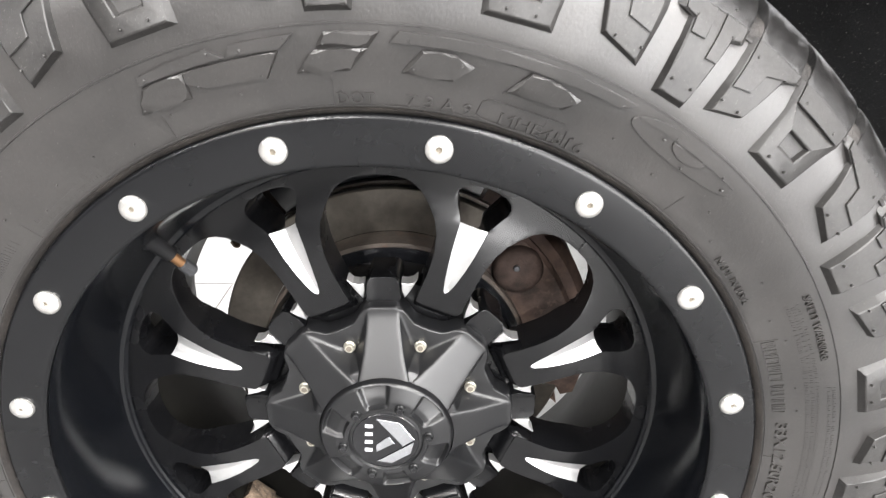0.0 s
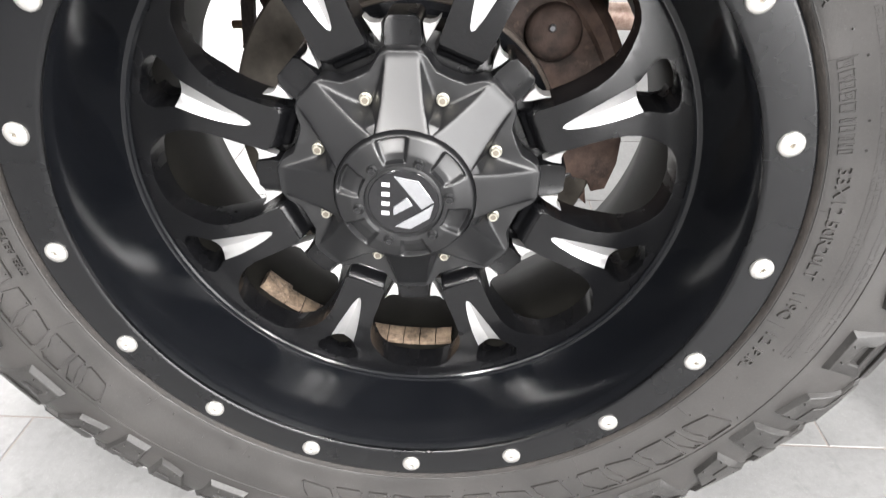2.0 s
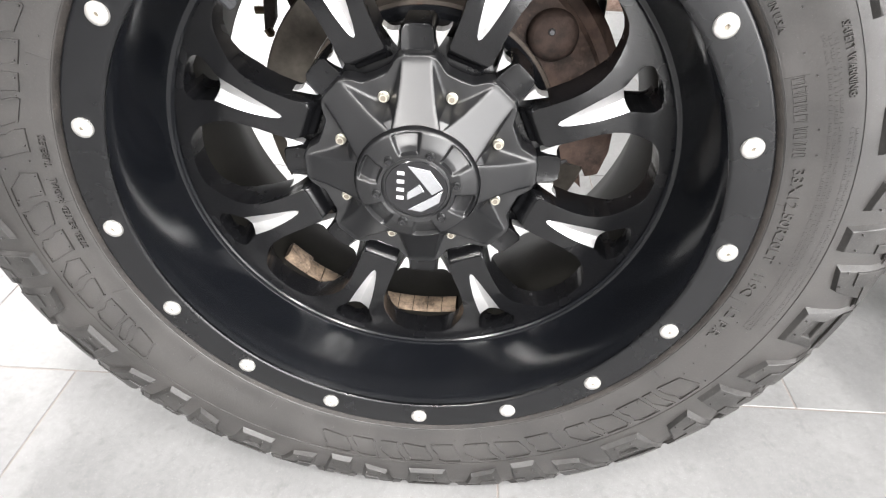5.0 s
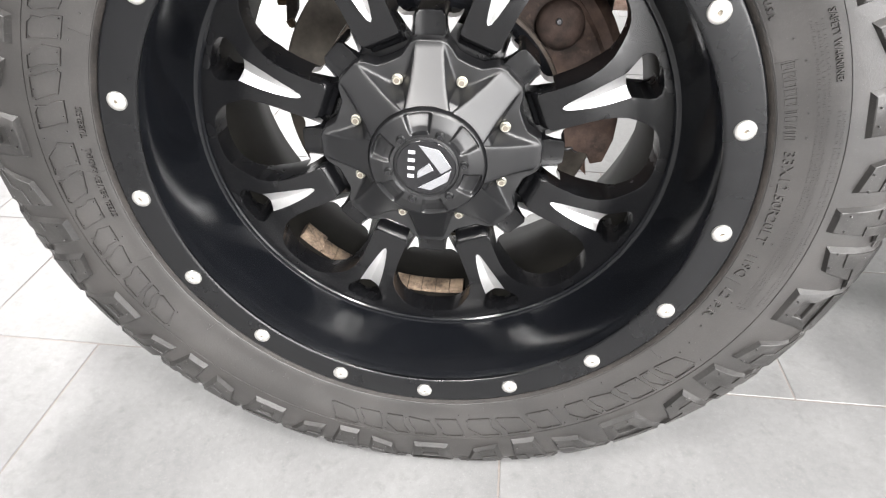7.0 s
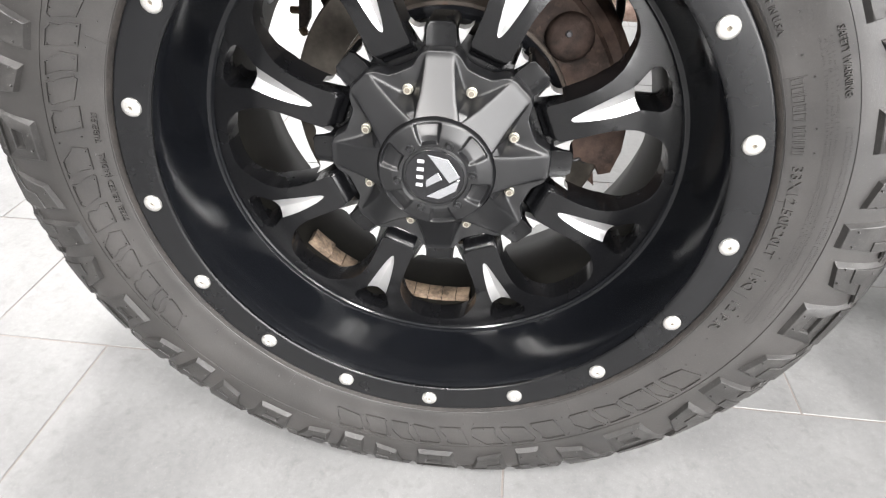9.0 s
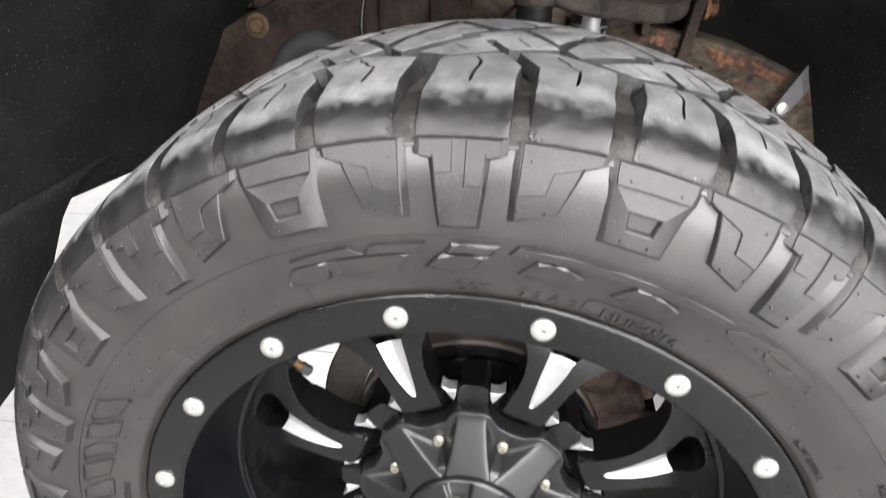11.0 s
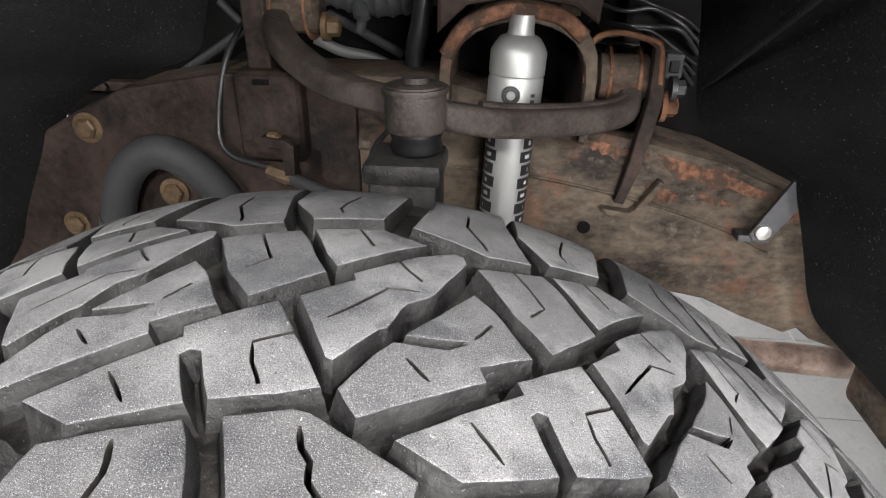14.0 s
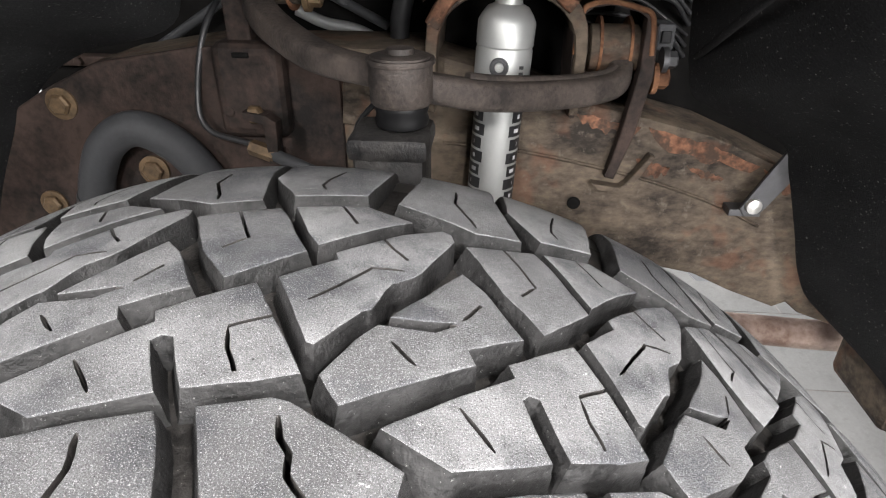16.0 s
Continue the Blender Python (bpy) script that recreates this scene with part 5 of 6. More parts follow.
# ---------------- brake and axle behind the wheel ----------------
def brake():
    b = thing("disc_brake", "rusty brake disc and caliper behind the wheel", "brake", (0, 0.16, 0.2))
    rotor = part("rotor", revolve([(0.1315, 0.178), (0.1725, 0.178), (0.1742, 0.1795), (0.1742, 0.1870), (0.1705, 0.1885), (0.1705, 0.1965), (0.1742, 0.1980), (0.1742, 0.2055), (0.1725, 0.207), (0.1315, 0.207)], 140, closed=True), ROTOR, b, "worn brown-grey brake rotor", smooth=35)
    part("hat_wall", revolve([(0.1275, 0.1500), (0.1300, 0.1525), (0.1312, 0.1775), (0.125, 0.1775), (0.122, 0.153)], 120, closed=True), HAT_RUST, rotor, "pale rusty hat wall", smooth=35)
    part("hat_face", revolve([(0.050, 0.1480), (0.1080, 0.1480), (0.1100, 0.1495), (0.1265, 0.1495), (0.1272, 0.1515), (0.050, 0.153)], 120, closed=True), DRUM, rotor, "dark painted hat", smooth=30)
    for k in range(28):
        part("vane", revolve([(0.150, 0.1880), (0.1700, 0.1880), (0.1700, 0.1970), (0.150, 0.1970)], 2, closed=True, a0=k * 360 / 28, a1=k * 360 / 28 + 3.0), BRAKE, rotor)
    # caliper behind the disc, towards the rear of the wheel
    rows = [(0.119, 0.2125), (0.186, 0.2110), (0.197, 0.218), (0.199, 0.236), (0.199, 0.262), (0.190, 0.275), (0.122, 0.275), (0.114, 0.262), (0.114, 0.221)]
    cal = part("caliper", revolve(rows, 20, closed=True, a0=30, a1=73), BRAKE, b, "brown rusty brake caliper", smooth=30)
    part("caliper_bridge", revolve([(0.1765, 0.172), (0.190, 0.174), (0.199, 0.186), (0.199, 0.225), (0.1765, 0.225)], 12, closed=True, a0=44, a1=71), BRAKE, cal, smooth=30)
    rows = [(0.127, 0.1620), (0.150, 0.1600), (0.176, 0.1600), (0.1800, 0.1650), (0.1800, 0.1760), (0.127, 0.1760)]
    part("caliper_finger", revolve(rows, 20, closed=True, a0=34, a1=73), BRAKE, cal, smooth=30)
    seat = Matrix.Translation(wheel_point(49.5, 0.1540, 0.1600)) @ FRONT
    part("piston_boot", turned([(0.0235, -0.016), (0.0235, 0.0040), (0.0215, 0.0078), (0.0170, 0.0096), (0.0050, 0.0100)], 32, seat), GRIME_SHADE, cal, "round black rubber boot", smooth=50)
    part("boot_screw", turned([(0.0032, 0.009), (0.0032, 0.0125), (0.0022, 0.0135)], 8, Matrix.Translation(wheel_point(47.5, 0.1560, 0.1600)) @ FRONT), GALV, cal, smooth=20)
    outline = [(0.092, 0.356), (0.120, 0.350), (0.1505, 0.341), (0.1637, 0.338), (0.1699, 0.3255), (0.1833, 0.329), (0.1909, 0.356), (0.1915, 0.38), (0.186, 0.425), (0.150, 0.440), (0.092, 0.420)]
    bracket = part("caliper_bracket", side_plate(outline, 0.1725, 0.215, 0.003), BRAKE, b, "rusty caliper bracket", smooth=30)
    part("lower_tab", side_plate([(0.128, 0.336), (0.1463, 0.3250), (0.1655, 0.3080), (0.1695, 0.3040), (0.166, 0.323), (0.152, 0.336)], 0.184, 0.205, 0.003), BRAKE, bracket, smooth=30)
    part("pad_clip", tube(smooth_path([(0.133, 0.176, 0.346), (0.141, 0.172, 0.3435), (0.147, 0.174, 0.345), (0.153, 0.178, 0.339)], 5), 0.0022, 8), GALV, bracket, "thin steel pad clip", smooth=60)
    # added plate standing in for the darkness seen above the rotor
    part("dust_shield", revolve([(0.110, 0.2125), (0.165, 0.2125), (0.198, 0.218), (0.207, 0.232), (0.207, 0.275), (0.203, 0.275), (0.203, 0.234), (0.196, 0.222), (0.110, 0.2165)], 40, closed=True, a0=-38, a1=29), DRUM, b, "added dark plate behind the rotor", smooth=35)
    part("wheel_hub", turned([(0.07, 0.0), (0.07, 0.1), (0.05, 0.12), (0.05, 0.3), (0.03, 0.31)], 28, Matrix.Translation((0, 0.15, ZC)) @ Matrix.Rotation(radians(-90), 4, "X")), IRON, b, smooth=40)
    part("brake_hose", tube(smooth_path([(0.13, 0.24, 0.45), (0.17, 0.27, 0.44), (0.18, 0.32, 0.50), (0.12, 0.4, 0.6)]), 0.0055, 10), WIRE, b, smooth=60)
    link = thing("stabiliser_link", "rusty stabiliser bar link with a bent bracket and a bolt", "suspension link", (-0.24, 0.42, 0.40))
    part("plate", side_plate([(-0.262, 0.560), (-0.256, 0.498), (-0.253, 0.471), (-0.244, 0.453), (-0.236, 0.450), (-0.228, 0.500), (-0.228, 0.560)], 0.424, 0.430, 0.001), RUST, link)
    part("web", side_plate([(-0.235, 0.560), (-0.2365, 0.470), (-0.2405, 0.452), (-0.247, 0.400), (-0.240, 0.396), (-0.229, 0.415), (-0.2215, 0.470), (-0.2215, 0.560)], 0.412, 0.424, 0.002), IRON, link, "dark bent bracket")
    # added plate: paints the dark beside the bracket and hides the bright floor
    part("link_arm", side_plate([(-0.2225, 0.60), (-0.2225, 0.450), (-0.212, 0.425), (-0.190, 0.405), (-0.12, 0.400), (-0.10, 0.60)], 0.428, 0.462, 0.008), GRIME_SHADE, link, "added dark plate filling the gap beside the bracket")
    part("bolt", tube([(-0.236, 0.418, 0.426), (-0.256, 0.418, 0.426), (-0.2575, 0.418, 0.426)], [0.0055, 0.0055, 0.003], 6), YELLOWZ, link, "yellow zinc bolt", smooth=20)
    part("lower_bolt", tube([(-0.241, 0.410, 0.404), (-0.237, 0.410, 0.396), (-0.236, 0.410, 0.393)], [0.006, 0.006, 0.003], 6), YELLOWZ, link, smooth=20)


brake()


def lower_arm():
    o = thing("lower_control_arm", "rusty lower control arm and axle shaft behind the wheel", "suspension arm", (0, 0.4, 0.2))
    part("arm", side_plate([(-0.06, 0.20), (0.06, 0.20), (0.10, 0.26), (-0.10, 0.26)], 0.24, 0.60), BRAKE, o)
    part("axle_shaft", tube([(0, 0.40, ZC), (0, 0.70, ZC + 0.01)], 0.022, 16), IRON, o, smooth=60)
    part("tie_rod", tube([(-0.14, 0.25, 0.44), (-0.16, 0.62, 0.44)], 0.011, 12), IRON, o, smooth=60)


lower_arm()

# ---------------- suspension above the tyre ----------------
def hexbolt(name, p, r, parent, mat, axis="Y", length=0.006, label=""):
    m = Matrix.Translation(p) @ (FRONT if axis == "Y" else Matrix.Rotation(radians(90), 4, "Y") if axis == "X" else Matrix())
    w = part(name, turned([(r * 1.45, -0.004), (r * 1.45, 0.0015), (r * 1.3, 0.002), (r * 1.02, 0.002)], 22, m), mat, parent, label, smooth=40)
    part("bolt_head", turned([(r, 0.001), (r, length), (r * 0.8, length + r * 0.18)], 6, m), mat, w, smooth=20)
    return w


def strip(path, th, y0, y1):
    """A bent metal strip: a line in x and z with a thickness, between two depths."""
    pts = [Vector(p) for p in path]
    bm = bmesh.new()
    rows = []
    for i, p in enumerate(pts):
        d = (pts[min(i + 1, len(pts) - 1)] - pts[max(i - 1, 0)]).normalized()
        n = Vector((-d.y, d.x)) * th / 2
        rows.append([bm.verts.new((p.x + s * n.x, y, p.y + s * n.y)) for s, y in ((1, y0), (-1, y0), (-1, y1), (1, y1))])
    for a, b in zip(rows, rows[1:]):
        for k in range(4):
            bm.faces.new((a[k], a[(k + 1) % 4], b[(k + 1) % 4], b[k]))
    bm.faces.new(rows[0]), bm.faces.new(rows[-1])
    return bm


def chassis():
    o = thing("chassis_frame", "rusty brown pickup chassis frame rail with brackets", "vehicle frame", (0, 0.65, 0.45))
    top = [(-0.95, 0.672), (-0.60, 0.690), (-0.46, 0.715), (-0.40, 0.748), (-0.33, 0.780), (-0.21, 0.800), (0.02, 0.800), (0.12, 0.775), (0.20, 0.748), (0.250, 0.738), (0.341, 0.716), (0.409, 0.688), (0.60, 0.600), (1.4, 0.520)]
    low = [(1.4, 0.400), (0.62, 0.440), (0.53, 0.478), (0.49, 0.492), (0.470, 0.508), (0.455, 0.500), (0.40, 0.520), (0.352, 0.542), (0.28, 0.555), (0.0, 0.560), (-0.40, 0.540), (-0.95, 0.525)]
    part("rail", side_plate(top + low, 0.600, 0.700, 0.008), RUST, o, smooth=40)
    # discs laid on the rail; their near-black colour paints the shade of drilled holes
    part("rail_hole", turned([(0.0075, 0.0), (0.0075, 0.0015), (0.006, 0.0018)], 20, Matrix.Translation((0.200, 0.5985, 0.633)) @ FRONT), DARK, o, "near-black disc in place of a drilled hole")
    part("rail_hole", turned([(0.010, 0.0), (0.010, 0.0015), (0.008, 0.0018)], 20, Matrix.Translation((-0.20, 0.6005, 0.690)) @ Matrix.Diagonal((1.5, 1, 0.8, 1)) @ FRONT), DARK, o, "near-black disc in place of a drilled hole")
    # seam lip and flaking patches along the top of the rail
    rnd = random.Random(12)
    line = [(0.185, 0.746), (0.250, 0.733), (0.341, 0.711), (0.409, 0.683), (0.475, 0.652)]
    for x0, x1, drop, deep in ((0.190, 0.262, 0.006, 0.018), (0.270, 0.395, 0.004, 0.026), (0.318, 0.36, 0.034, 0.010), (0.40, 0.462, 0.006, 0.016), (0.262, 0.300, 0.040, 0.022)):
        n = 14
        xs = [x0 + (x1 - x0) * i / n for i in range(n + 1)]
        zs = [float(np.interp(x, [a[0] for a in line], [a[1] for a in line])) - drop for x in xs]
        up = [(x, z - rnd.uniform(0, 0.004)) for x, z in zip(xs, zs)]
        dn = [(x, z - 0.002 - deep * math.sin(math.pi * i / n) ** 0.5 * rnd.uniform(0.45, 1.0)) for i, (x, z) in enumerate(zip(xs, zs))]
        part("rust_patch", side_plate(up + dn[::-1], 0.5993, 0.602, 0.0), RUST_PATCHY, o, "flaking orange rust on the rail")
    part("seam", tube(smooth_path([(0.05, 0.599, 0.700), (0.14, 0.599, 0.692), (0.26, 0.599, 0.668), (0.35, 0.599, 0.640), (0.41, 0.599, 0.612)]), 0.0022, 6), RUST, o, smooth=60)
    part("gusset", side_plate([(0.215, 0.662), (0.222, 0.654), (0.249, 0.650), (0.258, 0.655), (0.279, 0.694), (0.274, 0.696), (0.252, 0.663), (0.246, 0.658), (0.224, 0.661)], 0.586, 0.604, 0.002), RUST, o)
    # rear upper-arm bracket: an upturned channel, its flanges towards the wheel
    rear = part("rear_arm_bracket", strip([(0.186, 0.735), (0.182, 0.770), (0.181, 0.820), (0.185, 0.838), (0.195, 0.846), (0.213, 0.848), (0.240, 0.842), (0.252, 0.834), (0.256, 0.820), (0.257, 0.780), (0.246, 0.725), (0.230, 0.672)], 0.0045, 0.585, 0.690), GRIME_SHADE, o, "rusty channel bracket", smooth=40)
    part("flange", side_plate([(0.247, 0.836), (0.259, 0.826), (0.2625, 0.780), (0.252, 0.715), (0.238, 0.668), (0.228, 0.670), (0.238, 0.720), (0.2475, 0.785)], 0.5845, 0.600, 0.002), GRIME_SHADE, rear)
    part("bracket_edge", tube(smooth_path([(0.1815, 0.585, 0.80), (0.185, 0.585, 0.838), (0.195, 0.585, 0.847), (0.213, 0.585, 0.849), (0.240, 0.585, 0.843), (0.2525, 0.585, 0.835), (0.2565, 0.585, 0.80)]), 0.0027, 8), RUST_ORANGE, rear, smooth=60)
    hexbolt("bracket_nut", (0.270, 0.612, 0.772), 0.011, o, RUST_ORANGE, "X", 0.012)
    hexbolt("bracket_nut", (0.276, 0.606, 0.792), 0.009, o, GALV, "X", 0.010)
    # front bracket
    front = part("front_arm_bracket", box((-0.192, 0.575, 0.705), (-0.115, 0.64, 0.806), 0.012, segments=3), GRIME_SHADE, o, "rusty box bracket with a slot")
    for x, z in ((-0.178, 0.735), (-0.128, 0.722)):
        part("dimple", turned([(0.006, 0.0), (0.006, 0.001), (0.004, 0.0016)], 14, Matrix.Translation((x, 0.5745, z)) @ FRONT), GRIME_SHADE, front)
    # solid near-black block that paints the shade of a slot
    part("slot", box((-0.166, 0.573, 0.791), (-0.148, 0.577, 0.797), 0.0015), DARK, front)
    part("front_strut", box((-0.176, 0.592, 0.79), (-0.150, 0.66, 1.02), 0.003), GRIME_SHADE, o)
    hexbolt("bracket_nut", (-0.092, 0.618, 0.846), 0.0105, o, YELLOWZ, "X", 0.012)
    # bolts with washers on the rail
    hexbolt("rail_bolt", (-0.380, 0.594, 0.733), 0.0125, o, YELLOWZ)
    hexbolt("rail_bolt", (-0.289, 0.593, 0.657), 0.0125, o, YELLOWZ)
    hexbolt("rail_bolt", (-0.428, 0.594, 0.608), 0.012, o, YELLOWZ)
    # plate over the left rail; its dark colour carries the fall-off of light there
    part("front_plate", side_plate([(-0.94, 0.53), (-0.06, 0.56), (-0.06, 0.796), (-0.21, 0.7985), (-0.33, 0.779), (-0.40, 0.747), (-0.46, 0.714), (-0.60, 0.688), (-0.94, 0.671)], 0.595, 0.612, 0.003), GRIME_SHADE, o)
    # shock tower hoop
    hoop = []
    for k in range(15):
        a = math.pi * k / 14
        hoop.append((0.113 - 0.080 * math.cos(a), 0.805 + 0.072 * math.sin(a) ** 0.8))
    inner = []
    for k in range(15):
        a = math.pi * (1 - k / 14)
        inner.append((0.113 - 0.068 * math.cos(a), 0.800 + 0.058 * math.sin(a) ** 0.8))
    tower = part("shock_tower", side_plate([(0.035, 0.74)] + hoop + [(0.190, 0.74), (0.180, 0.74)] + inner + [(0.043, 0.74)], 0.575, 0.69, 0.003), RUST, o, "rusty hoop-shaped shock tower", smooth=40)
    part("tower_lip", tube(smooth_path([(0.040, 0.574, 0.826), (0.058, 0.574, 0.853), (0.09, 0.574, 0.866), (0.115, 0.574, 0.869), (0.15, 0.574, 0.864), (0.176, 0.574, 0.845)], 5), 0.0062, 8, 1.25), RUST_PATCHY, tower, "flaking orange rusty lip", smooth=60)
    # dark sheet that paints the shade inside the hoop
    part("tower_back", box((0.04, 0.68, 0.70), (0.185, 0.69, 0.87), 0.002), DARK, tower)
    part("tower_roof", side_plate([(0.030, 0.845), (0.060, 0.872), (0.110, 0.880), (0.165, 0.872), (0.190, 0.855), (0.192, 0.885), (0.165, 0.905), (0.065, 0.905), (0.030, 0.880)], 0.585, 0.66, 0.004), GRIME_SHADE, tower)
    for x in (0.075, 0.165):
        part("tower_stud", tube([(x, 0.63, 0.86), (x, 0.63, 0.915)], 0.012, 6), RUST, tower, smooth=30)
    part("rail_patch", side_plate([(-0.06, 0.72), (0.03, 0.715), (0.03, 0.775), (-0.02, 0.79), (-0.055, 0.78)], 0.590, 0.604, 0.003), RUST, o)


chassis()


def upper_arm():
    o = thing("upper_control_arm", "dark forged upper control arm with a ball joint", "suspension arm", (0.03, 0.42, 0.78))
    part("ball_joint_housing", turned([(0.0225, 0.0), (0.0245, 0.003), (0.0245, 0.030), (0.0232, 0.0365), (0.0190, 0.0378), (0.0110, 0.0378), (0.0105, 0.0420), (0.0040, 0.0425)], 36, Matrix.Translation((0.031, 0.424, 0.7905))), IRON, o, "dark ball joint housing", smooth=35)
    part("ball_joint_boot", turned([(0.015, 0.0), (0.0205, 0.003), (0.0215, 0.008), (0.0200, 0.013), (0.0215, 0.016), (0.0205, 0.0195)], 30, Matrix.Translation((0.031, 0.424, 0.7710))), PLASTIC, o, "black rubber boot", smooth=50)
    part("joint_ring", turned([(0.0262, 0.0), (0.0268, 0.002), (0.0262, 0.004)], 36, Matrix.Translation((0.031, 0.424, 0.8215))), IRON, o, smooth=40)
    left = smooth_path([(0.022, 0.430, 0.810), (-0.045, 0.480, 0.812), (-0.098, 0.535, 0.824), (-0.128, 0.572, 0.838), (-0.140, 0.600, 0.852), (-0.138, 0.618, 0.864)], 6)
    part("front_leg", tube(left, [0.0118 + 0.0036 * math.sin(math.pi * k / (len(left) - 1)) for k in range(len(left))], 20, 0.9, square=0.6), IRON, o, smooth=50)
    right = smooth_path([(0.045, 0.432, 0.802), (0.100, 0.470, 0.786), (0.170, 0.540, 0.772), (0.215, 0.580, 0.770), (0.231, 0.600, 0.778), (0.232, 0.620, 0.795)], 6)
    part("rear_leg", tube(right, [0.0118 + 0.0018 * math.sin(math.pi * k / (len(right) - 1)) for k in range(len(right))], 20, 1.0, square=0.55), IRON, o, smooth=50)
    part("leg_ridge", tube([p + Vector((0, 0.004, 0.012)) for p in right[4:-9]], 0.005, 8), IRON, o, smooth=60)
    for x0, x1, z in ((-0.160, -0.098, 0.862), (0.196, 0.252, 0.800)):
        b = part("bushing", tube([(x0, 0.622, z), (x0 + 0.004, 0.622, z), (x1 - 0.004, 0.622, z), (x1, 0.622, z)], [0.018, 0.024, 0.024, 0.018], 22), RUST, o, "rusty bushing", smooth=40)
        for x in (x0 + 0.012, x1 - 0.014):
            part("bushing_washer", tube([(x, 0.628, z), (x + 0.003, 0.628, z)], 0.031, 24), RUST_ORANGE, b, smooth=30)


upper_arm()


def knuckle():
    o = thing("steering_knuckle", "dark cast steering knuckle under the ball joint", "steering knuckle", (0.022, 0.42, 0.45))
    bm = box((-0.006, 0.394, 0.560), (0.052, 0.452, 0.760), 0.009, segments=2)
    part("upright", bm, KNUCKLE, o, smooth=30)
    part("upright_cap", box((-0.009, 0.390, 0.752), (0.055, 0.455, 0.7715), 0.006, segments=2), KNUCKLE, o, "worn cast cap", smooth=30)
    part("upright_foot", tube([(0.022, 0.42, 0.57), (0.015, 0.36, 0.48), (0.0, 0.30, 0.42)], [0.032, 0.035, 0.05], 14), IRON, o, smooth=60)


knuckle()


def shock():
    o = thing("shock_absorber", "silver aluminium shock absorber with black printed marks", "shock absorber", (0.1, 0.565, 0.42))
    m = Matrix.Translation((0.0915, 0.575, 0.42)) @ Matrix.Rotation(radians(3.0), 4, "Y")
    rows = [(0.012, 0.0), (0.024, 0.012), (0.0248, 0.03), (0.0248, 0.350), (0.0278, 0.352), (0.0278, 0.386), (0.0270, 0.3875), (0.0270, 0.3895), (0.0280, 0.391), (0.0280, 0.412), (0.0250, 0.418), (0.0200, 0.425), (0.0135, 0.428), (0.0125, 0.432), (0.0125, 0.446)]
    body = part("body", turned(rows, 48, m), ALU, o, "silver aluminium body", smooth=30)
    top = m @ Vector((-0.004, -0.0278, 0.3735))
    part("screw_ring", turned([(0.0092, -0.003), (0.0092, 0.0012), (0.0086, 0.0018), (0.0070, 0.0018), (0.0066, 0.0006)], 28, Matrix.Translation(top) @ FRONT), GALV, body, "machined screw ring", smooth=40)
    part("adjuster_screw", turned([(0.0044, -0.002), (0.0044, 0.0018), (0.0038, 0.0024), (0.0018, 0.0024), (0.0016, 0.001)], 20, Matrix.Translation(top) @ FRONT), ALU, body, smooth=40)
    # printed marks down both sides: black blocks with pale outlines, unreadable
    for s in (-1, 1):
        for k in range(9):
            z0 = 0.215 + 0.0145 * k
            for mat, r, a0, a1, e in ((INK, 0.0250, 30 + 6 * (k % 2), 84, 0.0014), (WHITE_INK, 0.0251, 45 + 7 * (k % 3), 62, 0.0052)):
                bm = bmesh.new()
                n = 5
                cols = []
                for i in range(n + 1):
                    a = radians(s * (a0 + (a1 - a0) * i / n))
                    cols.append([bm.verts.new(m @ Vector((r * math.sin(a), -r * math.cos(a), z))) for z in (z0 + e, z0 + 0.0145 - e)])
                for p, q in zip(cols, cols[1:]):
                    bm.faces.new((p[0], q[0], q[1], p[1]))
                part("printed_mark", bm, mat, body)
    for k in range(3):
        p = m @ Vector((0.0135 + 0.003 * 0, -0.0232, 0.360 + 0.006 * k))
        part("stamp_bar", box((p.x + 0.002, p.y - 0.0002, p.z), (p.x + 0.006, p.y + 0.002, p.z + 0.003)), INK, body)


shock()


